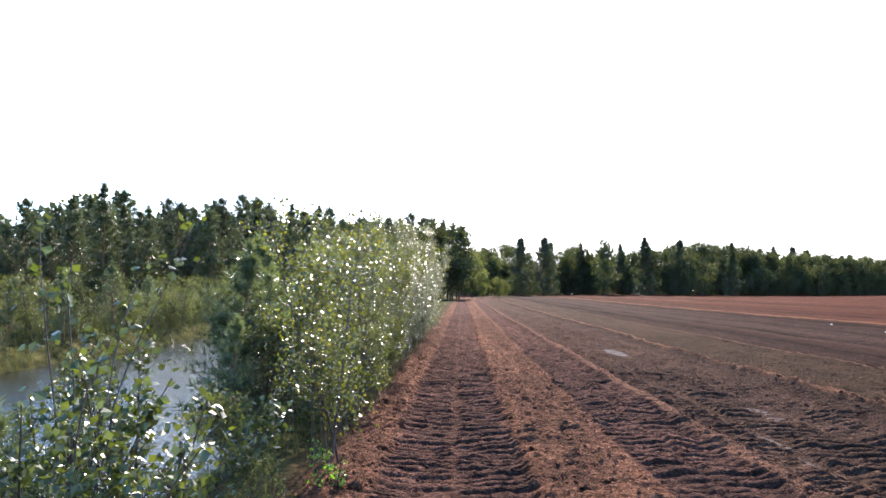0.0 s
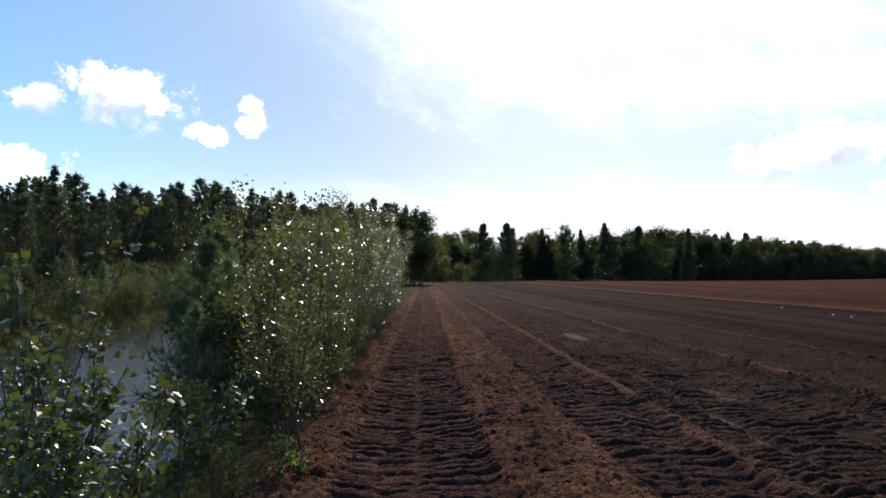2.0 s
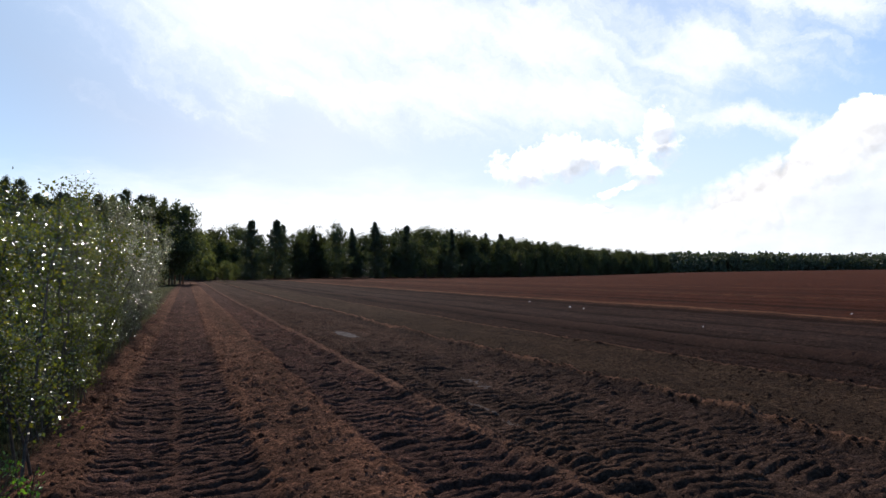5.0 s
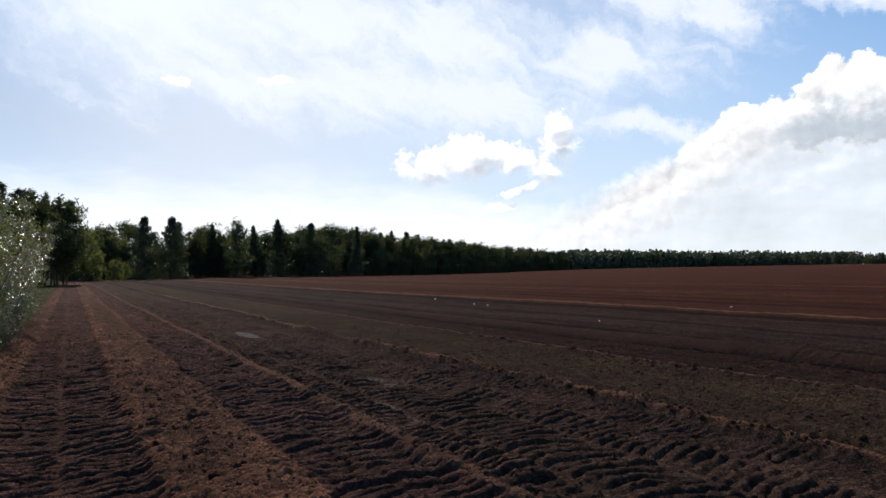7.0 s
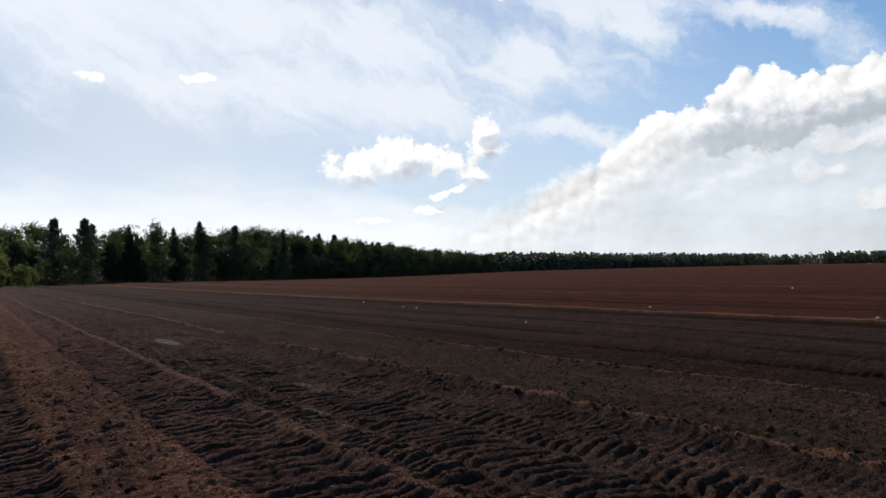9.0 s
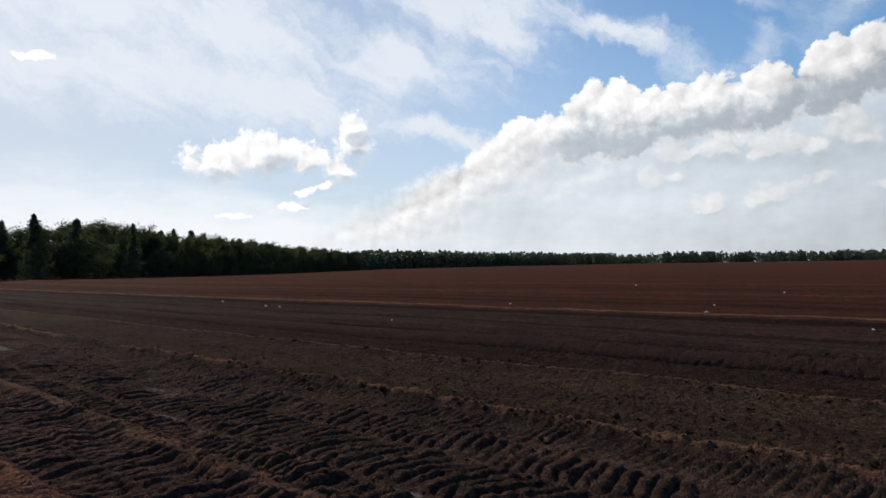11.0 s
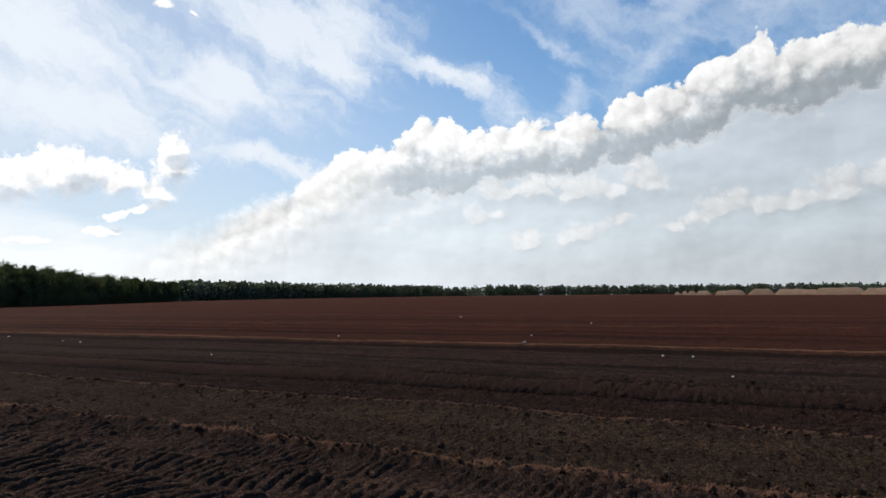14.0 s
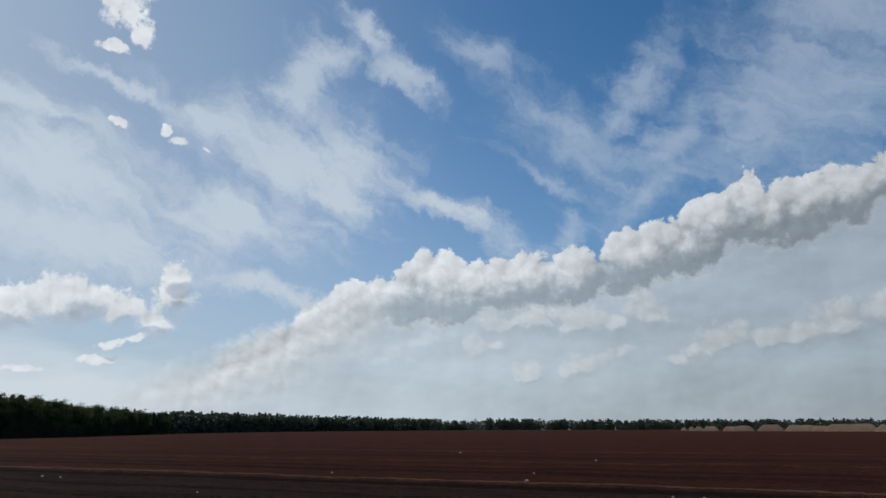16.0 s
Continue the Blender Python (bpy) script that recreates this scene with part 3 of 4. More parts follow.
def lugs(u, v, a, b, pitch, slant, depth, seed, bow=0.0, worn=0.6):
    """Bars pressed by a tractor tyre between u = a and b: each its own height, broken and crumbled."""
    mid, half = (a + b) / 2, (b - a) / 2
    x = (u - mid) / half
    phase = v / pitch + slant * x + bow * x * x + 0.18 * vnoise(u * 0.5, v * 0.6, seed) + 0.34 * vnoise(u * 6.5, v * 3, seed + 3) + 0.2 * vnoise(u * 15, v * 9, seed + 4)
    bar_no = np.floor(phase)
    t = phase - bar_no
    own = hashed(bar_no, np.zeros_like(bar_no), seed + 21)
    bar = sstep(0.05, 0.26, t) * (1 - sstep(0.66 + 0.16 * own, 0.98, t)) * (0.75 + 0.4 * own)
    bar = bar * (1 - worn + 2 * worn * np.clip(vnoise(u * 3.1, v * 2.7, seed + 5) + 0.45, 0, 1))
    crumble = 0.30 * vnoise(u * 9, v * 9, seed + 6) + 0.45 * vnoise(u * 21, v * 21, seed + 8)
    return band(u, a, b, 0.04) * depth * (1.3 * bar + crumble * (0.55 + 0.5 * worn) - 0.6)


def height(u, v):
    u, v = np.asarray(u, float), np.asarray(v, float)
    x, y = to_xy(u, v)
    r, az = np.hypot(x, y), np.degrees(np.arctan2(x, y))
    rise = np.interp(az, [-60, -5, 8, 17, 25, 30, 36, 42, 50, 63, 80, 97, 120, 160], [0.001, 0.0025, 0.0028, 0.0024, 0.0013, 0.0004, 0.0004, 0.0012, 0.0020, 0.0024, 0.0012, 0.0010, 0.0005, 0.0])
    z = rise * np.minimum(r, 1100) * sstep(15, 130, r)
    w = u + 0.08 * vnoise(u * 0.1, v * 0.25, 7) + 0.05 * vnoise(u, v * 1.2, 8)
    near = 1 - sstep(50, 95, r)
    # tractor tracks
    z = z - 0.05 * band(w, -0.75, 0.55) - 0.05 * band(w, 1.65, 2.62) - 0.06 * band(w, 2.9, 5.5, 0.15)
    z = z + near * (lugs(w, v, -0.78, -0.12, 0.175, 0.25, 0.045, 11) + lugs(w, v, -0.08, 0.58, 0.175, -0.25, 0.045, 12))
    z = z + near * (lugs(w, v, 1.62, 2.16, 0.175, -0.35, 0.045, 13) + lugs(w, v, 2.19, 2.72, 0.175, 0.35, 0.045, 14))
    # the wet double track: churned lumps, a row of bowed bars, lumps again, and a narrow row under the ridge
    z = z + near * (lugs(w, v, 2.92, 3.38, 0.14, 0.3, 0.045, 15, worn=0.95) + lugs(w, v, 3.52, 4.30, 0.180, 0.55, 0.046, 16, 0.35, 0.5))
    z = z + near * (lugs(w, v, 4.36, 5.02, 0.15, -0.5, 0.036, 18, worn=0.95) + lugs(w, v, 5.04, 5.62, 0.115, 0.35, 0.026, 19, 0.2, 0.7))
    # strips left between them
    z = z + 0.035 * np.exp(-((w - 2.80) / 0.06) ** 2) + (0.065 + 0.04 * vnoise(u * 3, v * 1.2, 21) + 0.03 * vnoise(u * 9, v * 6, 22)) * np.exp(-((w - 5.84) / 0.06) ** 2)
    z = z - 0.05 * np.exp(-((w - 5.66) / 0.07) ** 2) - 0.03 * np.exp(-((w - 3.44) / 0.06) ** 2) * near
    z = z + 0.025 * band(w, 0.6, 1.6) + 0.03 * band(w, -1.3, -0.8)
    # a shallow tread mark further out
    z = z + near * (lugs(w, v, 10.6, 11.1, 0.17, 0.2, 0.022, 23) + lugs(w, v, 11.4, 12.0, 0.17, 0.2, 0.022, 24)) * (1 - sstep(4, 9, v))
    # long ruts and low ridges of the field
    for at, high, wide in ((8.5, 0.05, 0.25), (9.8, -0.06, 0.35), (10.9, -0.12, 0.3), (11.5, 0.08, 0.3), (12.2, -0.12, 0.3), (13.3, 0.04, 0.5),
                           (15.5, -0.05, 0.5), (17.5, 0.04, 0.6), (19.7, 0.12, 0.35), (24.5, 0.08, 0.6), (28.0, -0.08, 0.6), (32.0, 0.14, 0.5), (39.5, 0.08, 0.7), (47.0, 0.15, 0.6), (61.0, 0.14, 0.8)):
        z = z + high * np.exp(-((w - at) / wide) ** 2)
    # pits beside the ridge
    for pu, pv, ru, rv, deep in ((6.10, 4.05, 0.12, 0.20, 0.13), (6.12, 3.55, 0.13, 0.24, 0.15), (7.45, 4.6, 0.14, 0.25, 0.10), (7.6, 5.0, 0.12, 0.2, 0.08), (6.0, 1.1, 0.1, 0.3, 0.08), (6.15, 0.4, 0.1, 0.2, 0.07)):
        z = z - deep * np.exp(-((u - pu) / ru) ** 2 - ((v - pv) / rv) ** 2) + 0.35 * deep * np.exp(-((u - pu - 0.2) / ru) ** 2 - ((v - pv) / rv) ** 2)
    # puddles lie in smooth hollows
    wet = np.exp(-((u - 4.15) / 0.25) ** 2 - ((v - 18.2) / 1.9) ** 2) + np.exp(-((u - 4.12) / 0.2) ** 2 - ((v - 9.4) / 0.8) ** 2)
    z = z * (1 - np.clip(wet, 0, 1) * (r < 40)) - 0.08 * np.clip(wet, 0, 1)
    # crumbs and lumps
    tracks = np.maximum(np.maximum(band(u, -0.75, 0.55), band(u, 1.65, 2.7)), band(u, 3.0, 5.6))
    loose = 0.55 - 0.12 * band(u, 6.0, 8.4) + 0.45 * band(u, -1.2, 5.9) - 0.68 * tracks
    rough = (0.05 * fbm(u * 3.1, v * 3.1, 31, 5) + 0.06 * np.abs(fbm(u * 9, v * 9, 36, 2)) + 0.035 * band(u, 0.6, 1.6) * fbm(u * 6, v * 6, 37, 3)) * near * loose + 0.06 * fbm(u * 0.35, v * 0.25, 41, 3)
    fine = (1 - sstep(12, 26, r)) * (1 - 0.55 * tracks) * (0.022 * vnoise(u * 27, v * 27, 61) + 0.026 * vnoise(u * 14, v * 14, 62))
    z = z + (rough + fine) * sstep(-1.9, -1.0, u)
    # the pond, its banks, and the ground behind it
    pond = sstep(-2.0, -3.8, u) * sstep(-12.9, -11.5, u) * sstep(85, 70, v)
    z = z - 0.95 * pond + 0.25 * fbm(u * 0.4, v * 0.4, 51, 3) * sstep(-1.2, -3.0, u) * (1 - pond) + 0.12 * fbm(u * 1.5, v * 1.5, 52, 3) * sstep(-1.2, -2.0, u)
    return z


def on_ground(u, v):
    x, y = to_xy(u, v)
    return x, y, float(height(np.array([u]), np.array([v]))[0])


def steps(start, stop, first, growth, cap):
    out, at, d = [], start, first
    while at < stop:
        out.append(at)
        at += d
        d = min(d * growth, cap)
    return out


def build_ground():
    us = [-u for u in reversed(steps(3.0, 3600, 0.25, 1.035, 400))] + steps(-3.0, -1.1, 0.08, 1, 1) + steps(-1.1, 3.0, 0.030, 1, 1) + steps(3.0, 6.3, 0.024, 1, 1)
    us += steps(6.3, 8.7, 0.045, 1, 1) + steps(8.7, 12.6, 0.06, 1, 1) + steps(12.6, 3600, 0.10, 1.026, 400)
    vs = [-v for v in reversed(steps(6.1, 3600, 0.1, 1.25, 500))] + steps(-6.0, -2.0, 0.05, 1, 1) + steps(-2.0, 9, 0.026, 1, 1) + steps(9, 42, 0.028, 1.0033, 400) + steps(42, 3600, 0.24, 1.03, 400)
    u, v = np.meshgrid(np.array(us), np.array(vs), indexing="xy")
    z = height(u, v)
    nv, nu = u.shape
    co = np.stack([u, v, z], -1).reshape(-1, 3)
    i = np.arange((nv - 1) * nu).reshape(nv - 1, nu)[:, :-1].ravel()
    quads = np.stack([i, i + 1, i + 1 + nu, i + nu], 1)
    mesh = bpy.data.meshes.new("ground")
    mesh.vertices.add(len(co))
    mesh.vertices.foreach_set("co", co.ravel())
    mesh.loops.add(quads.size)
    mesh.loops.foreach_set("vertex_index", quads.ravel().astype(np.int32))
    mesh.polygons.add(len(quads))
    mesh.polygons.foreach_set("loop_start", np.arange(0, quads.size, 4, dtype=np.int32))
    mesh.polygons.foreach_set("use_smooth", np.ones(len(quads), dtype=bool))
    mesh.update(calc_edges=True)
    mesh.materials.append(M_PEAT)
    ob = new("ground", mesh)
    ob.rotation_euler = (0, 0, -TURN)
    tagged(ob, "dark brown milled peat field with tractor tracks and ruts", "peat field", kind="structure")


build_ground()


# ---- mesh helpers ----
class Shape:
    """Gathers points and faces of one mesh."""

    def __init__(self):
        self.points, self.faces, self.count = [], [], 0

    def add(self, points, faces):
        self.points.append(np.asarray(points, float))
        self.faces.extend((np.asarray(faces) + self.count).tolist())
        self.count += len(points)

    def mesh(self, name, mat, smooth=False):
        mesh = bpy.data.meshes.new(name)
        mesh.from_pydata(np.concatenate(self.points).tolist(), [], self.faces)
        mesh.materials.append(mat)
        if smooth:
            mesh.polygons.foreach_set("use_smooth", [True] * len(mesh.polygons))
        mesh.update()
        return mesh


def tube(shape, path, radii, sides=5):
    path = np.asarray(path, float)
    points = []
    for k, p in enumerate(path):
        d = path[min(k + 1, len(path) - 1)] - path[max(k - 1, 0)]
        d = d / (np.linalg.norm(d) + 1e-9)
        a = np.cross(d, (0.3, 0.9, 0.1))
        a /= np.linalg.norm(a) + 1e-9
        b = np.cross(d, a)
        for s in range(sides):
            t = 2 * math.pi * s / sides
            points.append(p + radii[k] * (math.cos(t) * a + math.sin(t) * b))
    faces = [(k * sides + s, k * sides + (s + 1) % sides, (k + 1) * sides + (s + 1) % sides, (k + 1) * sides + s)
             for k in range(len(path) - 1) for s in range(sides)]
    shape.add(points, faces)


def leaves(shape, at, size, rng, hang=0.3, narrow=0.7, flat=0.45):
    """Folded pointed leaves, one at each point."""
    at = np.asarray(at, float)
    n = len(at)
    along = rng.normal(size=(n, 3))
    along[:, 2] -= hang * 2
    along /= np.linalg.norm(along, axis=1)[:, None]
    facing = rng.normal(size=(n, 3)) * 0.75 + np.array((0, 0, flat))
    side = np.cross(along, facing)
    side /= np.linalg.norm(side, axis=1)[:, None] + 1e-9
    up = np.cross(along, side)
    s = (size * rng.uniform(0.6, 1.25, n))[:, None]
    a, d = at, at + along * s
    b = at + along * s * 0.42 + side * s * narrow * 0.5 + up * s * 0.10
    c = at + along * s * 0.42 - side * s * narrow * 0.5 + up * s * 0.10
    pts = np.stack([a, b, d, c], 1).reshape(-1, 3)
    k = np.arange(n)[:, None] * 4
    shape.add(pts, np.concatenate([k + [0, 1, 2], k + [0, 2, 3]]))


def spikes(shape, at, way, length, width, rng, spread=0.8):
    """Thin triangles that fan out: tufts of needles, blades of grass."""
    at, way = np.asarray(at, float), np.asarray(way, float)
    n = len(at)
    d = way + spread * rng.normal(size=(n, 3))
    d /= np.linalg.norm(d, axis=1)[:, None] + 1e-9
    side = np.cross(d, rng.normal(size=(n, 3)))
    side /= np.linalg.norm(side, axis=1)[:, None] + 1e-9
    s = (length * rng.uniform(0.6, 1.3, n))[:, None]
    pts = np.stack([at - side * width / 2, at + side * width / 2, at + d * s], 1).reshape(-1, 3)
    k = np.arange(n)[:, None] * 3
    shape.add(pts, k + [0, 1, 2])


def part(name, mesh, parent, label=""):
    ob = new(name, mesh)
    ob.parent = parent
    if label:
        tagged(ob, label)
    return ob


def place_thing(ob, u, v, turn=0.0, scale=1.0, sink=0.03):
    x, y, z = on_ground(u, v)
    ob.matrix_basis = Matrix.LocRotScale((x, y, z - sink), Euler((0, 0, turn)), (scale, scale, scale))
    return ob


def copy_scaled(ob, u, v, turn, scale, sink=0.03):
    x, y, z = on_ground(u, v)
    made = copy_thing(ob, Matrix())
    made.matrix_basis = Matrix.LocRotScale((x, y, z - sink), Euler((0, 0, turn)), (scale, scale, scale))
    return made


def wand(rng, start, way, length, n=6, wander=0.18, lift=0.1):
    """A bent twig as a list of points."""
    pts, d = [np.array(start, float)], np.array(way, float)
    for _ in range(n):
        d = d + wander * rng.normal(size=3) + np.array((0, 0, lift))
        d /= np.linalg.norm(d)
        pts.append(pts[-1] + d * length / n)
    return np.array(pts)


# ---- bushes and saplings on the near bank ----
def sapling(name, seed, high, stems, leaf_count, leaf_size, spread, leaf_mat, bark=None, whips=0, narrow=0.7, low=0.1, flat=0.72):
    rng = np.random.default_rng(seed)
    thing = new(name)
    spots = []
    for s in range(stems):
        wood = Shape()
        lean = rng.normal(size=2) * spread
        stem_high = high * rng.uniform(0.72, 1.0) if s else high
        path = wand(rng, (rng.normal() * 0.08 * stems ** 0.5, rng.normal() * 0.08 * stems ** 0.5, 0), (lean[0], lean[1], 1), stem_high, 9, 0.09, 0.04)
        r0 = 0.004 + 0.0036 * high
        tube(wood, path, np.linspace(r0, 0.003, len(path)), 6)
        for b in range(int(9 + high * 5)):
            f = rng.uniform(low, 0.97)
            k = min(int(f * 9), 8)
            start = path[k] + (path[k + 1] - path[k]) * (f * 9 - k)
            a = rng.uniform(0, 2 * math.pi)
            reach = (0.16 + 0.30 * (1 - f) + 0.12 * rng.random()) * high * 0.36
            twig = wand(rng, start, (math.cos(a), math.sin(a), 0.55), reach, 5, 0.2, 0.08)
            tube(wood, twig, np.linspace(r0 * 0.35 * (1.2 - f) + 0.001, 0.0022, len(twig)), 4)
            for _ in range(3):
                q = twig[rng.integers(1, 6)]
                t2 = wand(rng, q, rng.normal(size=3), reach * 0.4, 3, 0.3, 0.1)
                tube(wood, t2, np.linspace(0.0022, 0.001, len(t2)), 3)
                spots.extend(t2)
            spots.extend(twig[1:])
            spots.extend(twig[2:])
        spots.extend(list(path[-2:]) * 3)
        part("stem", wood.mesh("stem", bark or M_TWIG, True), thing)
    for w in range(whips):
        wood = Shape()
        a = rng.uniform(0.25, 0.8) * math.pi
        path = wand(rng, (0.03 * math.cos(a), 0.03 * math.sin(a), high * 0.3), (0.28 * math.cos(a), 0.28 * math.sin(a), 1), high * rng.uniform(0.85, 1.35), 9, 0.06, 0.0)
        tube(wood, path, np.linspace(0.005, 0.003, len(path)), 5)
        part("stem", wood.mesh("stem", bark or M_TWIG, True), thing)
        spots.extend(list(path[-4:]) * 7)
    spots = np.array(spots)
    at = spots[rng.integers(0, len(spots), leaf_count)] + rng.normal(size=(leaf_count, 3)) * 0.035 * (0.6 + high * 0.25)
    at[:, 2] = np.maximum(at[:, 2], 0.04)
    green = Shape()
    leaves(green, at, leaf_size, rng, 0.15, narrow, flat)
    part("foliage", green.mesh("foliage", leaf_mat), thing)
    return thing


birch_a = sapling("birch_sapling", 1, 2.5, 4, 4600, 0.037, 0.11, M_LEAF, flat=1.2)
birch_b = sapling("birch_sapling", 2, 3.05, 5, 7000, 0.040, 0.11, M_LEAF, flat=1.2)
birch_c = sapling("birch_sapling", 3, 3.8, 7, 12000, 0.045, 0.13, M_LEAF_PALE, flat=1.7)
for thing, label in ((birch_a, "slender birch sapling with small green and yellowing leaves on the bank"),
                     (birch_b, "bushy young birch with dense small green leaves on the bank"),
                     (birch_c, "dense pale grey-green willow bush at the edge of the track")):
    tagged(thing, label, "sapling", "bushes along the bank")
place_thing(birch_a, -1.30, 6.05, 0.4, 1.0)
place_thing(birch_b, -1.75, 9.0, 1.0, 1.0)
place_thing(birch_c, -1.7, 21.5, 0.0, 1.0)
for ob, u, v, turn, scale in ((birch_b, -1.9, 11.8, 3.0, 1.08), (birch_b, -1.8, 14.5, 5.0, 1.12),
                              (birch_c, -1.9, 17.5, 2.0, 0.95), (birch_b, -2.4, 17.0, 0.3, 1.1), (birch_c, -1.8, 25.5, 4.0, 1.0), (birch_c, -2.2, 30.0, 1.0, 1.05), (birch_c, -2.0, 36.0, 3.0, 1.0),
                              (birch_a, -1.7, 13.0, 5.0, 0.8), (birch_c, -2.6, 44.0, 2.2, 1.0), (birch_b, -2.9, 12.6, 0.7, 1.0), (birch_a, -1.35, 7.6, 5.2, 0.5), (birch_a, -1.3, 9.6, 0.2, 0.6),
                              (birch_a, -1.35, 12.4, 2.6, 0.6), (birch_c, -1.5, 15.5, 5.6, 0.6), (birch_c, -1.45, 19.0, 2.9, 0.6), (birch_c, -1.5, 23.0, 1.9, 0.7), (birch_c, -1.75, 12.9, 1.1, 0.78)):
    copy_scaled(ob, u, v, turn, scale)

# near sapling with broad leaves and long bare whips, beside the camera
aspen = sapling("aspen_sapling", 8, 1.4, 8, 2100, 0.050, 0.18, M_LEAF_NEAR, whips=4, narrow=0.85, low=0.15, flat=0.5)
aspen_low = sapling("aspen_sapling", 18, 1.4, 6, 1450, 0.048, 0.18, M_LEAF_NEAR, whips=0, narrow=0.85, low=0.2, flat=0.5)
tagged(aspen_low, "bushy aspen sapling with broad glossy green leaves", "sapling", "bushes along the bank")
place_thing(aspen_low, -2.05, 3.6, 1.0)
tagged(aspen, "aspen sapling with broad glossy green leaves and bare whips", "sapling", "bushes along the bank")
place_thing(aspen, -1.65, 2.75, 0.0)
for u, v, turn, scale in ((-2.3, 4.2, 4.2, 0.9), (-1.95, 3.1, 2.9, 0.8), (-2.65, 4.0, 5.0, 0.8)):
    copy_scaled(aspen_low, u, v, turn, scale)
shoot = sapling("birch_seedling", 9, 0.36, 3, 160, 0.034, 0.3, M_LEAF_BRIGHT, low=0.1)
tagged(shoot, "small bright green birch seedling at the edge of the track", "seedling")
place_thing(shoot, -0.93, 5.25, 0.0)


# ---- conifers ----
def conifer(name, seed, high, base, width, whorls, limbs, tufts, needle, needle_size, mat, bark, droop, taper=1.0, dense=9):
    """A conifer: tapered trunk, whorls of limbs, tufts of needles along them. Crown from base * high upwards."""
    rng = np.random.default_rng(seed)
    thing = new(name)
    wood, green = Shape(), Shape()
    path = wand(rng, (0, 0, 0), (0, 0, 1), high, 8, 0.02, 0.05)
    r0 = 0.012 * high + 0.02
    tube(wood, path, np.linspace(r0, 0.012, len(path)), 7)
    at, way = [], []
    for w in range(whorls):
        f = base + (0.985 - base) * (w + 0.5 * rng.random()) / whorls
        k = min(int(f * 8), 7)
        mid = path[k] + (path[k + 1] - path[k]) * (f * 8 - k)
        g = (f - base) / (1 - base)
        reach = width * max(0.05, (1 - g) ** taper) * (0.75 + 0.25 * min(1, g * 5)) * rng.uniform(0.65, 1.25)
        for l in range(limbs):
            a = rng.uniform(0, 2 * math.pi)
            length = reach * rng.uniform(0.6, 1.15)
            limb = wand(rng, mid, (math.cos(a), math.sin(a), droop + 0.5 * g), length, 4, 0.10, 0.04)
            tube(wood, limb, np.linspace(0.012 * high * 0.12 + 0.008, 0.004, 5), 3)
            for t in range(tufts):
                s = 0.25 + 0.75 * (t + rng.random()) / tufts
                k2 = min(int(s * 4), 3)
                p = limb[k2] + (limb[k2 + 1] - limb[k2]) * (s * 4 - k2) + rng.normal(size=3) * length * 0.07
                d = limb[k2 + 1] - limb[k2]
                at.append(p)
                way.append(d / (np.linalg.norm(d) + 1e-9) * 0.5 + np.array((0, 0, 0.35)))
    for q in range(8):
        at.append(path[-1] - np.array((0, 0, 0.03 * high * q / 8)))
        way.append(np.array((0, 0, 1.0)))
    at, way = np.repeat(np.array(at), dense, 0), np.repeat(np.array(way), dense, 0)
    spikes(green, at, way, needle, needle_size, rng, 0.75)
    part("trunk", wood.mesh("trunk", bark, True), thing)
    part("crown", green.mesh("crown", mat), thing)
    return thing


PINES = [tagged(conifer("pine_tree", 20 + k, 10.0, 0.12 + 0.06 * k, 2.5 + 0.15 * k, 15, 6, 6, 0.40, 0.075, M_NEEDLE, M_PINEBARK, 0.40, (0.75, 0.5, 0.6, 0.42)[k], 9),
                "dark green Scots pine with a dense shaggy crown", "pine tree", "trees of the pine wood") for k in range(4)]
YOUNG = [tagged(conifer("young_pine", 30 + k, 2.6, 0.05, 1.0, 11, 7, 6, 0.15, 0.014, M_NEEDLE_YOUNG, M_PINEBARK, 0.4, 0.8, 12),
                "soft young pine with long bluish-green needles beside the pond", "young pine", "young pines by the pond") for k in range(2)]
SPRUCES = [tagged(conifer("spruce_tree", 40 + k, 16.0, 0.02, (5.2, 6.2, 4.4)[k], 26, 10, 8, 0.60, 0.16, M_SPRUCE, M_BARK, 0.05, (0.95, 0.75, 1.05)[k], 7),
                  "tall dark spruce with a pointed top", "spruce tree", "trees of the far wood") for k in range(3)]


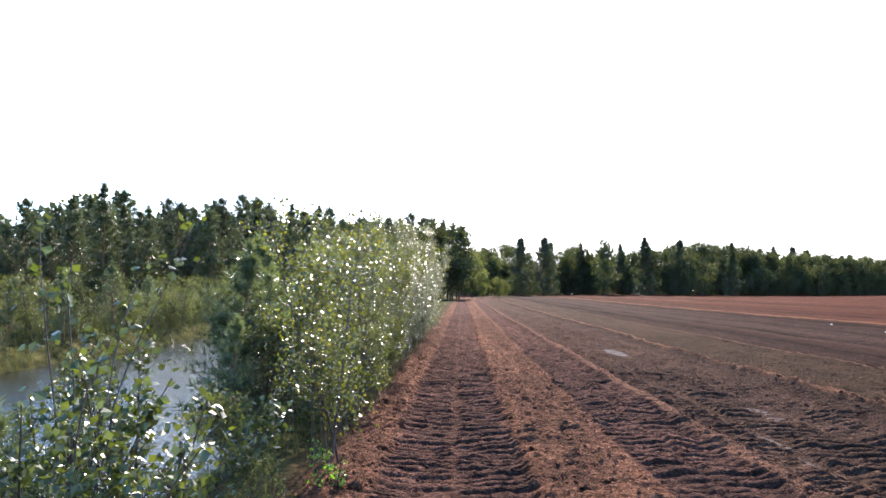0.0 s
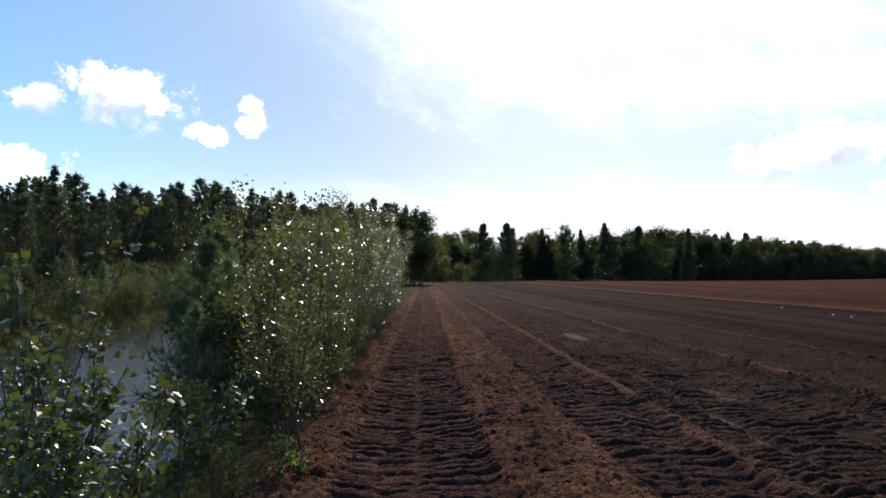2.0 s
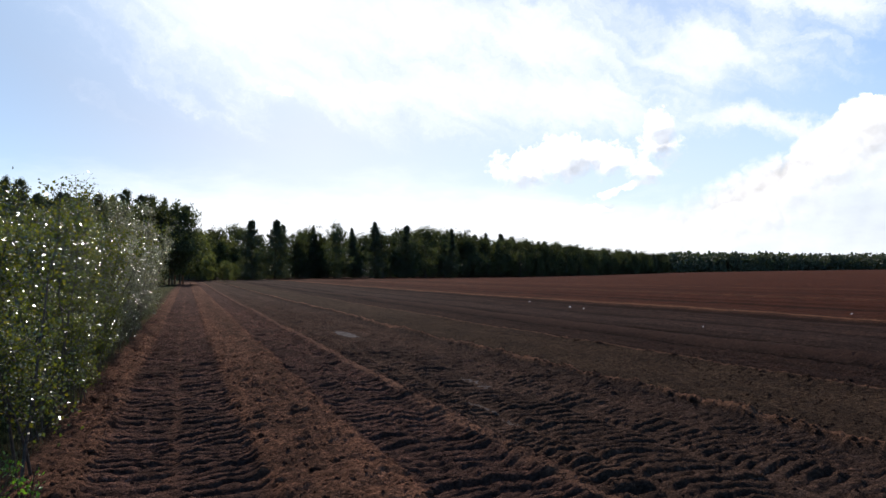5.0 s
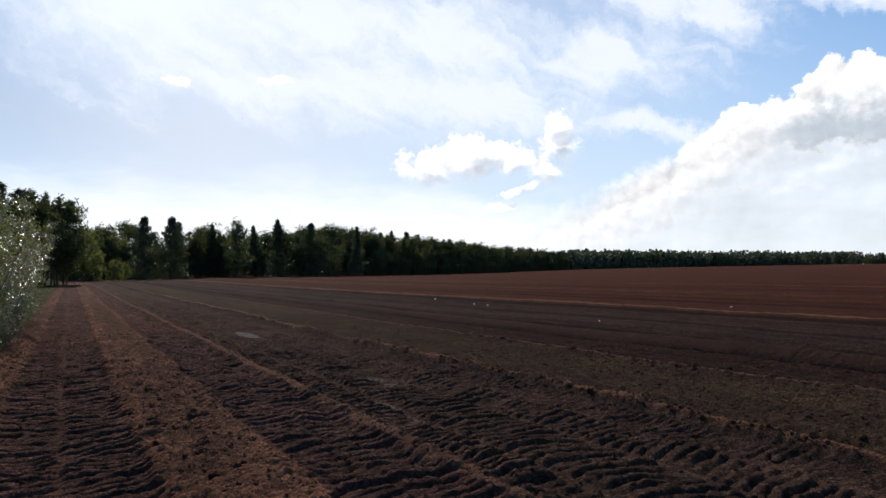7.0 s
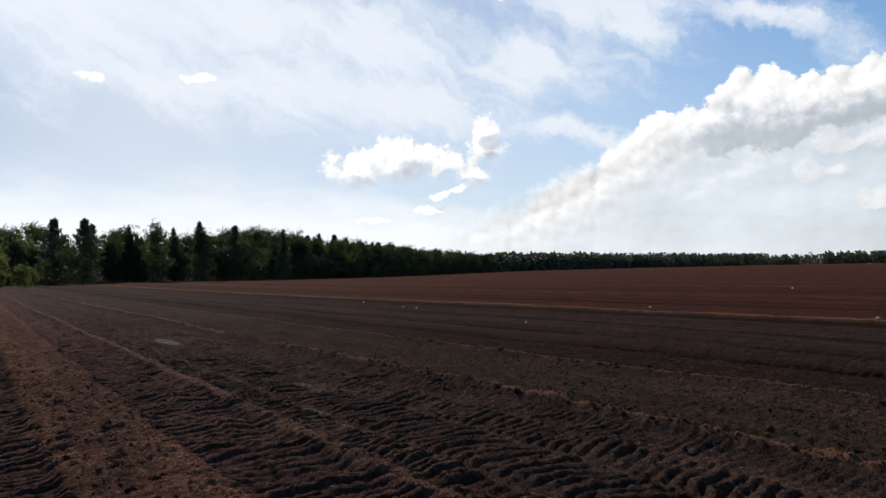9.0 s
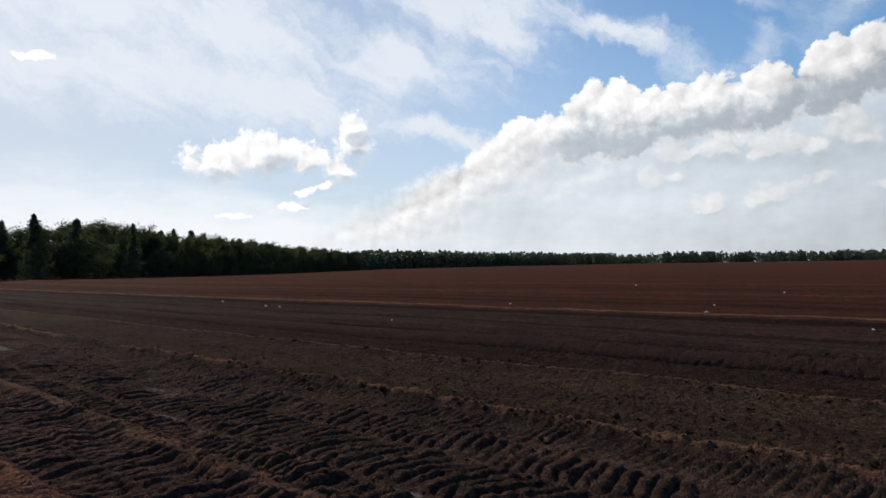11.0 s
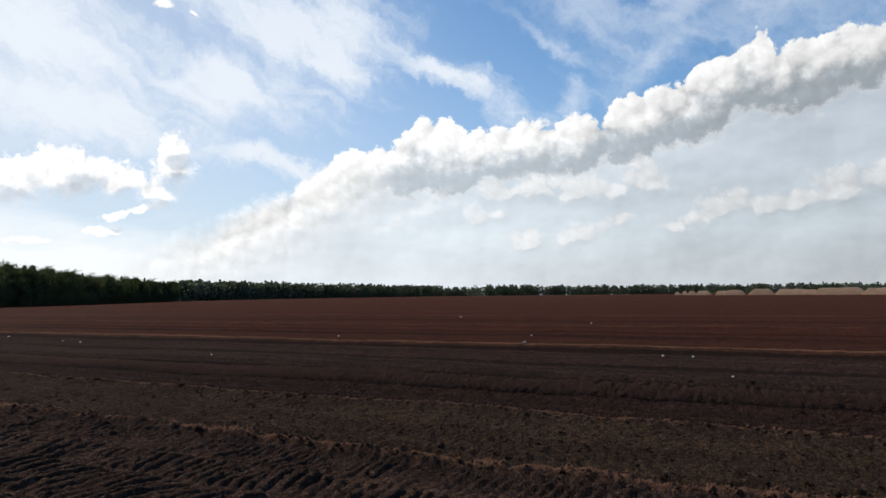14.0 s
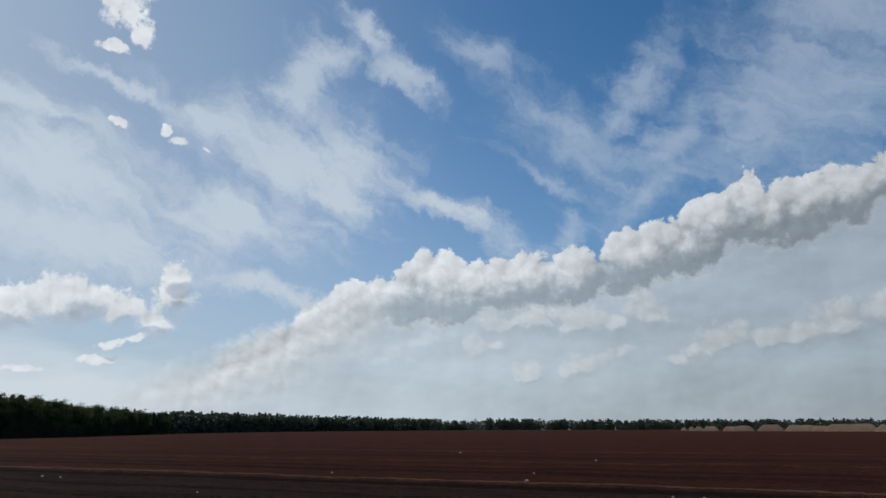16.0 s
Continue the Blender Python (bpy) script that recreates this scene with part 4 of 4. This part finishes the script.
def broadleaf(name, seed, high, base, width, clumps, per, leaf, mat, bark):
    rng = np.random.default_rng(seed)
    thing = new(name)
    wood, green = Shape(), Shape()
    path = wand(rng, (0, 0, 0), (0, 0, 1), high * 0.95, 8, 0.05, 0.08)
    tube(wood, path, np.linspace(0.013 * high, 0.02, len(path)), 7)
    spots = []
    for l in range(34):
        f = rng.uniform(base, 0.95)
        k = min(int(f * 8), 7)
        mid = path[k] + (path[k + 1] - path[k]) * (f * 8 - k)
        g = (f - base) / (1 - base)
        reach = width * (0.35 + 1.1 * math.sin(math.pi * min(0.97, 0.22 + 0.72 * g))) * rng.uniform(0.55, 1.1)
        a = rng.uniform(0, 2 * math.pi)
        limb = wand(rng, mid, (math.cos(a), math.sin(a), 0.6), reach, 5, 0.16, 0.08)
        tube(wood, limb, np.linspace(0.004 * high, 0.012, 6), 4)
        spots.extend(limb[2:])
    spots.append(path[-1])
    spots = np.array(spots)
    centers = spots[rng.integers(0, len(spots), clumps)] + rng.normal(size=(clumps, 3)) * width * 0.14
    at = np.repeat(centers, per, 0) + rng.normal(size=(clumps * per, 3)) * width * 0.09
    at[:, 2] = np.maximum(at[:, 2], 0.3)
    leaves(green, at, leaf, rng, 0.2, 0.8)
    part("trunk", wood.mesh("trunk", bark, True), thing)
    part("crown", green.mesh("crown", mat), thing)
    return thing


BROAD = [tagged(broadleaf("birch_tree", 50 + k, 15.0, 0.03 + 0.03 * k, 4.2, 300, 16, 0.42, M_TREE_LEAF, M_BARK),
                "mature birch with an airy dark green crown", "birch tree", "trees of the far wood") for k in range(3)]
LIGHT = [tagged(broadleaf("birch_tree", 55 + k, 9.0, 0.03, 2.4, 260, 15, 0.30, M_TREE_LEAF_LIGHT, M_BARK),
                "young birch with a pale green crown beside the wood", "birch tree", "trees of the far wood") for k in range(2)]
AIRY = [tagged(broadleaf("birch_tree", 58 + k, 15.0, 0.25, 2.6, 120, 14, 0.34, M_TREE_LEAF, M_BARK),
               "tall birch with a thin see-through crown", "birch tree", "trees of the far wood") for k in range(2)]
ALDER = [tagged(broadleaf("alder_bush", 60 + k, 4.5, 0.04, 1.7, 110, 14, 0.17, M_TREE_LEAF, M_BARK),
                "leafy alder bush under the taller trees", "bush", "undergrowth of the woods") for k in range(2)]
BUSH = [tagged(broadleaf("willow_bush", 64 + k, 4.5, 0.02, 1.9, 130, 14, 0.13, M_TREE_LEAF_LIGHT, M_BARK),
               "light green willow bush on the far bank of the pond", "bush", "bushes behind the pond") for k in range(2)]
used = set()


def stand(kinds, base_high, x, y, top, rng):
    """One tree at x, y so tall that its top stands at the elevation top, in degrees."""
    u, v = x * math.cos(TURN) - y * math.sin(TURN), x * math.sin(TURN) + y * math.cos(TURN)
    ob = kinds[rng.integers(0, len(kinds))]
    ground = float(height(np.array([u]), np.array([v]))[0])
    high = 1.6 + math.hypot(x, y) * math.tan(radians(top)) - ground
    scale = max(0.3, high / base_high)
    turn = rng.uniform(0, 6.28)
    if ob.name not in used:
        used.add(ob.name)
        place_thing(ob, u, v, turn, scale, 0.1)
    else:
        copy_scaled(ob, u, v, turn, scale, 0.1)


TOP_AZ = [-60, -34, -30.5, -27.2, -23.5, -20.3, -16.7, -13.3, -10, -6, -3.9, -0.9, 1.8, 2.4, 6.4, 8.6, 11.8, 13.8, 15.6, 17.5, 19.8, 25, 29.8, 31.8, 36.3, 41, 44]
TOP_EL = [7.5, 7.0, 7.4, 8.6, 7.8, 7.6, 8.7, 7.5, 7.4, 7.2, 7.1, 6.4, 5.7, 4.1, 4.4, 4.5, 4.1, 4.4, 3.9, 4.3, 4.1, 3.7, 3.0, 2.7, 2.0, 1.65, 1.5]


def along(points, spacing, rng, jitter):
    """Places every so often along a line of points, with some scatter."""
    pts = np.array(points, float)
    for a, b in zip(pts[:-1], pts[1:]):
        n = max(1, int(np.linalg.norm(b - a) / spacing))
        for k in range(n):
            yield a + (b - a) * (k + rng.random()) / n + rng.normal(size=2) * jitter


def pine_wood():
    rng = np.random.default_rng(5)
    edge = [(-34, 16), (-25, 34), (-22.5, 55), (-19, 80), (-11, 102), (1.5, 118)]
    for row, (back, spacing) in enumerate(((0, 3.0), (4, 3.4), (8, 3.4), (13, 4.0))):
        shifted = [(x - back * 0.9, y + back * 0.5) for x, y in edge]
        for p in along(shifted, spacing, rng, 0.7):
            a = math.degrees(math.atan2(p[0], p[1]))
            if a > 1.9:
                continue
            top = np.interp(a, TOP_AZ, TOP_EL) * (rng.uniform(0.70, 1.02) if row else rng.uniform(0.58, 0.98))
            stand(PINES, 10.2, p[0], p[1], top, rng)
    for az, r, top in ((-3.0, 104, 6.9), (-1.9, 108, 6.5), (-0.9, 112, 6.4), (0.0, 114, 6.3), (0.8, 116, 6.0), (1.4, 116, 5.7), (-0.4, 110, 5.6), (0.4, 113, 5.4)):
        stand(PINES, 10.2, r * math.sin(radians(az)), r * math.cos(radians(az)), top, rng)
    for az, r, top in ((-2.6, 100, 5.6), (-1.4, 106, 5.9), (-0.3, 109, 5.7), (0.6, 112, 5.8), (1.2, 115, 5.5)):
        stand(BROAD, 15.5, r * math.sin(radians(az)), r * math.cos(radians(az)), top, rng)
    for p in along([(-30, 20), (-21.5, 36), (-19.5, 56), (-16, 80), (-8, 100)], 4.0, rng, 1.0):
        stand(ALDER, 4.8, p[0], p[1], rng.uniform(0.4, 2.4), rng)


def far_wood():
    rng = np.random.default_rng(6)
    edge = [(4, 172), (12, 190), (28, 198), (62, 196), (100, 212), (137, 238), (210, 300), (300, 372), (375, 420)]
    for row, (back, spacing) in enumerate(((0, 4.2), (5, 4.2), (11, 5.0), (18, 6.0))):
        shifted = [(x + back * 0.1, y + back) for x, y in edge]
        for p in along(shifted, spacing, rng, 1.2):
            a = math.degrees(math.atan2(p[0], p[1]))
            top = np.interp(a, TOP_AZ, TOP_EL)
            tall = rng.random() < 0.22
            top = top * (rng.uniform(0.92, 1.04) if tall else rng.uniform(0.66, 0.94))
            if row == 0 and rng.random() < 0.3:
                top *= 0.6
            if row < 2 and 5.0 < a < 10.2:
                top *= 0.62
            if a < 5.2:
                stand(LIGHT if row < 2 else BROAD, 9.5 if row < 2 else 16.0, p[0], p[1], top * 0.9, rng)
                continue
            chance = rng.random()
            kind = SPRUCES if chance < (0.30 if tall else 0.10) else AIRY if chance < 0.45 and tall else BROAD
            stand(kind, 16.0, p[0], p[1], top, rng)
    for kind, az, r, top in ((SPRUCES[1:2], 6.8, 178, 4.6), (SPRUCES[1:2], 8.6, 178, 4.65), (SPRUCES[2:], 11.7, 200, 4.1), (AIRY, 13.9, 190, 4.75), (BROAD, 13.7, 186, 3.9),
                             (AIRY, 17.7, 190, 4.6), (SPRUCES[:1], 17.0, 190, 4.5), (SPRUCES[1:2], 19.7, 204, 4.2), (BROAD, 21.4, 194, 4.1), (SPRUCES[2:], 23.6, 208, 3.9),
                             (LIGHT, 2.6, 160, 3.7), (LIGHT, 3.5, 156, 3.3), (LIGHT, 4.9, 140, 2.5), (LIGHT, 4.5, 142, 2.2), (LIGHT, 5.3, 146, 2.0)):
        stand(kind, 16.0, r * math.sin(radians(az)), r * math.cos(radians(az)), top, rng)
    for p in along([(2, 165), (12, 184), (28, 194), (62, 192), (100, 208), (137, 234), (210, 296), (300, 368)], 3.2, rng, 1.0):
        stand(ALDER, 4.8, p[0], p[1], rng.uniform(0.6, 2.0) * (1.0 if p[0] < 140 else 0.5), rng)


pine_wood()
far_wood()


def tree_belt(name, seed, line, deep, count, tops, label, n=64, leaf=0.17):
    """Far woods as one mass of many small trees."""
    rng = np.random.default_rng(seed)
    pts = np.array(line, float)
    green = Shape()
    lengths = np.linalg.norm(np.diff(pts, axis=0), axis=1)
    for _ in range(count):
        k = rng.choice(len(lengths), p=lengths / lengths.sum())
        p = pts[k] + (pts[k + 1] - pts[k]) * rng.random()
        d = p / np.linalg.norm(p)
        p = p + d * rng.random() ** 1.5 * deep
        az, r = math.degrees(math.atan2(p[0], p[1])), float(np.linalg.norm(p))
        u, v = p[0] * math.cos(TURN) - p[1] * math.sin(TURN), p[0] * math.sin(TURN) + p[1] * math.cos(TURN)
        z = float(height(np.array([u]), np.array([v]))[0])
        high = (1.6 + r * math.tan(radians(np.interp(az, *tops))) - z) * (rng.uniform(0.55, 0.9) if rng.random() < 0.8 else rng.uniform(0.88, 1.05))
        high = max(high, 2.0)
        wide = high * rng.uniform(0.25, 0.45)
        f = rng.random(n)
        a = rng.uniform(0, 6.28, n)
        conic = rng.random() < 0.15
        rad = wide * ((1 - f) if conic else np.sin(np.pi * np.clip(0.15 + 0.8 * f, 0, 1))) * rng.uniform(0.5, 1.0, n)
        at = np.stack([p[0] + rad * np.cos(a), p[1] + rad * np.sin(a), z + high * (0.0 + 0.95 * f)], 1)
        leaves(green, at, high * leaf, rng, -0.1, 0.9)
    ob = new(name, green.mesh(name, M_FAR_HAZED))
    return tagged(ob, label, "woods", kind="stuff")


belt_tops = ([38, 46, 54.7, 63, 64, 68.4, 74, 78.8, 87.5, 95, 110], [1.65, 1.5, 1.25, 0.98, 0.8, 1.0, 0.85, 0.8, 0.72, 0.66, 0.6])
tree_belt("far_woods", 70, [(440, 500), (560, 560), (760, 590), (980, 498)], 120, 1100, belt_tops, "distant mixed woods along the edge of the peat field")
tree_belt("far_woods", 71, [(1080, 610), (1180, 560), (1280, 380), (1300, 150), (1000, -60), (800, -200)], 120, 1300, belt_tops, "low distant belt of woods behind the peat stockpiles")
tree_belt("far_woods", 72, [(2, 190), (30, 225), (70, 225), (140, 265), (220, 330), (390, 450)], 30, 600,
          (TOP_AZ, [e * 0.62 for e in TOP_EL]), "dark inner part of the mixed wood", 200, 0.08)
tree_belt("far_woods", 73, [(-60, 20), (-42, 55), (-34, 90), (-20, 125), (-2, 140)], 25, 500, (TOP_AZ, [e * 0.9 for e in TOP_EL]), "dark inner part of the pine wood", 280, 0.06)


# ---- peat stockpiles ----
def stockpiles():
    rng = np.random.default_rng(80)
    for a0, a1, top, r in ((82.86, 83.42, 0.26, 520), (83.42, 84.0, 0.3, 500), (83.85, 84.7, 0.32, 480), (84.5, 85.75, 0.33, 455), (85.95, 87.1, 0.30, 430), (86.6, 88.25, 0.34, 410),
                           (88.4, 90.3, 0.40, 385), (90.25, 92.65, 0.36, 360), (92.0, 93.4, 0.30, 350), (92.9, 96.3, 0.40, 325), (96.0, 99.4, 0.36, 300), (99.0, 103.0, 0.4, 285)):
        am = radians((a0 + a1) / 2)
        x, y = r * math.sin(am), r * math.cos(am)
        u, v = x * math.cos(TURN) - y * math.sin(TURN), x * math.sin(TURN) + y * math.cos(TURN)
        z = float(height(np.array([u]), np.array([v]))[0])
        high = 1.6 + r * math.tan(radians(top - 0.11)) - z
        half = r * radians(a1 - a0) / 2
        bm = bmesh.new()
        bmesh.ops.create_grid(bm, x_segments=40, y_segments=28, size=1.0)
        seed = float(rng.uniform(0, 50))
        deep = 14.0
        for p in bm.verts:
            fx, fy = p.co.x, p.co.y
            slope = min(high * 0.95 / half, 0.8)
            fx2 = min(1.0, (1 - abs(fx)) / slope) if slope > 0 else 1
            fy2 = min(1.0, (1 - abs(fy)) / 0.4)
            g = max(0.0, min(fx2, fy2))
            g = g * (1.6 - 0.6 * g) if g < 1 else 1.0
            wave = noise.noise(Vector((fx * half * 0.25 + seed, fy * deep * 0.25, 0))) * 0.22 + noise.noise(Vector((fx * half * 0.9 + seed, fy * deep * 0.9, 3))) * 0.08
            p.co = Vector((fx * half, fy * deep, high * g * (1.0 + wave * 0.7) - 0.25))
        mesh = bpy.data.meshes.new("peat_stockpile")
        bm.to_mesh(mesh)
        bm.free()
        mesh.polygons.foreach_set("use_smooth", [True] * len(mesh.polygons))
        mesh.materials.append(M_HEAP)
        ob = new("peat_stockpile", mesh)
        ob.matrix_basis = Matrix.LocRotScale((x, y, z), Euler((0, 0, -am)), None)
        tagged(ob, "long flat-topped stockpile of dry tan peat on the field", "peat stockpile", "stockpiles on the field")


stockpiles()

# ---- pond, puddles ----
def sheet(name, outline, z, mat, label, category):
    bm = bmesh.new()
    bm.faces.new([bm.verts.new((*to_xy(u, v), z)) for u, v in outline])
    mesh = bpy.data.meshes.new(name)
    bm.to_mesh(mesh)
    bm.free()
    mesh.materials.append(mat)
    return tagged(new(name, mesh), label, category, kind="structure")


sheet("water", [(-13.2, -25), (-1.4, -25), (-1.4, 92), (-13.2, 92)], -0.55, M_WATER, "rippled dark pond water reflecting the sky", "water")
rng = np.random.default_rng(90)
for pu, pv, ru, rv, z in ((4.15, 18.2, 0.22, 1.5, -0.063), (4.12, 9.4, 0.16, 0.75, -0.067)):
    ring = []
    for k in range(28):
        t = 2 * math.pi * k / 28
        s = 0.75 + 0.35 * rng.random()
        ring.append((pu + ru * s * math.cos(t), pv + rv * s * math.sin(t)))
    sheet("puddle", ring, z, M_PUDDLE, "shallow muddy puddle in a tyre rut", "puddle")

# ---- far bank: young pines, birches, tall grass ----
rng = np.random.default_rng(95)
for k, (u, v, high) in enumerate(((-13.6, 17.5, 2.4), (-15.5, 20.5, 2.0), (-13.4, 25.0, 2.6), (-14.5, 30.0, 2.4), (-13.2, 34.0, 2.2), (-16.5, 27.5, 2.6), (-17.5, 23.0, 2.2), (-13.9, 41.0, 2.6), (-3.1, 10.5, 2.8), (-3.4, 13.5, 2.9), (-2.75, 8.2, 2.65), (-3.0, 9.7, 3.0), (-3.0, 17.0, 2.6), (-2.5, 7.2, 1.6), (-2.05, 2.9, 1.15))):
    if k < 2:
        place_thing(YOUNG[k], u, v, k, high / 2.6)
    else:
        copy_scaled(YOUNG[k % 2], u, v, float(rng.uniform(0, 6)), high / 2.6)
for k in range(16):
    copy_scaled(ALDER[k % 2], float(rng.uniform(-3.3, -2.1)), 7.6 + k * 1.55, float(rng.uniform(0, 6)), float(rng.uniform(0.22, 0.36)))
for u, v, scale in ((-1.75, 4.8, 0.2), (-1.4, 4.4, 0.12), (-2.6, 8.8, 0.3), (-2.05, 8.0, 0.30), (-1.75, 9.2, 0.26), (-1.6, 11.0, 0.26)):
    copy_scaled(ALDER[0], u, v, float(rng.uniform(0, 6)), scale)
for k in range(20):
    copy_scaled(ALDER[k % 2], float(rng.uniform(-15.5, -12.9)), 12.5 + k * 1.6, float(rng.uniform(0, 6)), float(rng.uniform(0.18, 0.42)))
for u, v, scale in ((-13.2, 19.8, 0.95), (-14.0, 22.6, 0.8), (-13.0, 28.0, 0.8), (-13.5, 37.0, 0.9), (-15.0, 33.0, 0.9)):
    copy_scaled(birch_a, u, v, float(rng.uniform(0, 6)), scale)


place_thing(BUSH[0], -13.1, 11.5, 1.0, 0.42)
place_thing(BUSH[1], -13.4, 16.0, 2.0, 0.45)
for k in range(34):
    copy_scaled((BUSH + YOUNG)[(0, 2, 1, 3, 2)[k % 5]], float(rng.uniform(-15.2, -12.75)), 9.0 + k * 0.95, float(rng.uniform(0, 6)), float(rng.uniform(0.28, 0.5)) if k % 5 in (0, 2) else float(rng.uniform(0.5, 0.95)))


def blades(name, seed, count, u_range, v_range, length, width, label, category, fade=1.0):
    rng = np.random.default_rng(seed)
    u = rng.uniform(*u_range, count)
    v = v_range[0] + (v_range[1] - v_range[0]) * rng.random(count) ** fade
    lumpy = fbm(u * 1.3, v * 1.3, seed, 3)
    ok = lumpy > -0.18
    u, v, lumpy = u[ok], v[ok], lumpy[ok]
    x, y = to_xy(u, v)
    z = height(u, v)
    ok = z > -0.6
    x, y, z, lumpy = x[ok], y[ok], z[ok], lumpy[ok]
    shape = Shape()
    n = len(x)
    spikes(shape, np.stack([x, y, z - 0.02], 1), np.tile((0, 0, 1.0), (n, 1)), length, width, rng, 0.33)
    ob = new(name, shape.mesh(name, M_GRASS))
    return tagged(ob, label, category, kind="stuff")


blades("grass", 101, 26000, (-16.5, -12.0), (6, 75), 0.55, 0.022, "tall tufted green and straw-coloured grass behind the pond", "grass", 1.3)
blades("grass", 102, 9000, (-24, -16), (12, 75), 0.6, 0.035, "rough grass in front of the pine wood", "grass", 1.3)
blades("grass", 103, 6000, (-2.6, -1.25), (1.0, 40), 0.22, 0.008, "short green grass on the near bank", "grass", 1.8)

# ---- loose things on the field ----
def lump(name, seed, size, mat, flat=0.7):
    bm = bmesh.new()
    bmesh.ops.create_icosphere(bm, subdivisions=2, radius=size)
    for p in bm.verts:
        k = 1 + 0.5 * noise.noise(p.co / size * 1.1 + Vector((seed, 0, 0)))
        p.co = Vector((p.co.x * k * 1.25, p.co.y * k, p.co.z * k * flat))
    mesh = bpy.data.meshes.new(name)
    bm.to_mesh(mesh)
    bm.free()
    mesh.materials.append(mat)
    return mesh


STONES = ((5.90, 4.9, 0.035), (13.63, 14.8, 0.06), (19.63, 7.6, 0.11), (13.44, 1.1, 0.055), (17.32, 2.3, 0.06), (17.25, 3.0, 0.06), (8.70, 2.0, 0.03),
          (16.54, 26.4, 0.09), (16.5, 25.2, 0.08), (17.5, 32.0, 0.09), (24.0, 9.0, 0.08), (33.0, 14.0, 0.12), (36.0, 10.0, 0.12), (5.97, 2.0, 0.025), (22.5, 17.0, 0.07), (44.0, 22.0, 0.14), (21.0, 21.0, 0.07))
for k, (u, v, size) in enumerate(STONES):
    ob = new("stone", lump("stone", k * 3.7, size * 0.42, M_STONE))
    place_thing(ob, u, v, k * 1.3, 1.0, -size * 0.25)
    tagged(ob, "small pale stone lying on the dark peat", "stone", "stones on the field")


def clods():
    rng = np.random.default_rng(110)
    forms = []
    hexad = np.array([(1, 0, 0), (-1, 0, 0), (0, 1, 0), (0, -1, 0), (0, 0, 1), (0, 0, -1)], float)
    eight = np.array([(0, 2, 4), (2, 1, 4), (1, 3, 4), (3, 0, 4), (2, 0, 5), (1, 2, 5), (3, 1, 5), (0, 3, 5)])
    for k in range(10):
        forms.append((hexad * rng.uniform(0.5, 1.4, (6, 1)) + rng.normal(size=(6, 3)) * 0.2, eight))
    shape = Shape()
    for low, high, count, size, vmax in ((-1.0, 5.9, 6000, 0.010, 20), (0.55, 1.65, 2200, 0.012, 14), (5.9, 8.5, 7000, 0.011, 24), (5.9, 8.4, 60, 0.022, 16), (8.5, 13.0, 2000, 0.013, 24),
                                         (-1.15, -0.75, 1500, 0.015, 20), (2.70, 2.95, 700, 0.013, 9), (5.78, 5.92, 2200, 0.010, 20), (2.9, 5.6, 120, 0.026, 12), (8.35, 8.6, 500, 0.018, 14)):
        u = rng.uniform(low, high, count)
        v = -2.0 + (vmax + 2.0) * rng.random(count) ** 1.25
        x, y = u, v
        z = height(u, v)
        s = size * rng.lognormal(0, 0.5, count)
        for k in range(count):
            pts, faces = forms[rng.integers(0, 10)]
            a = rng.uniform(0, 6.28)
            c, n = math.cos(a), math.sin(a)
            q = pts * s[k] * (1.15, 0.95, 0.85)
            q = np.stack([q[:, 0] * c - q[:, 1] * n + x[k], q[:, 0] * n + q[:, 1] * c + y[k], q[:, 2] + z[k] - s[k] * 0.05], 1)
            shape.add(q, faces)
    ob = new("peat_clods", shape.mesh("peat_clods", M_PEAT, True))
    ob.rotation_euler = (0, 0, -TURN)
    tagged(ob, "loose crumbs and clods of brown peat on the field", "clods", kind="stuff")


clods()
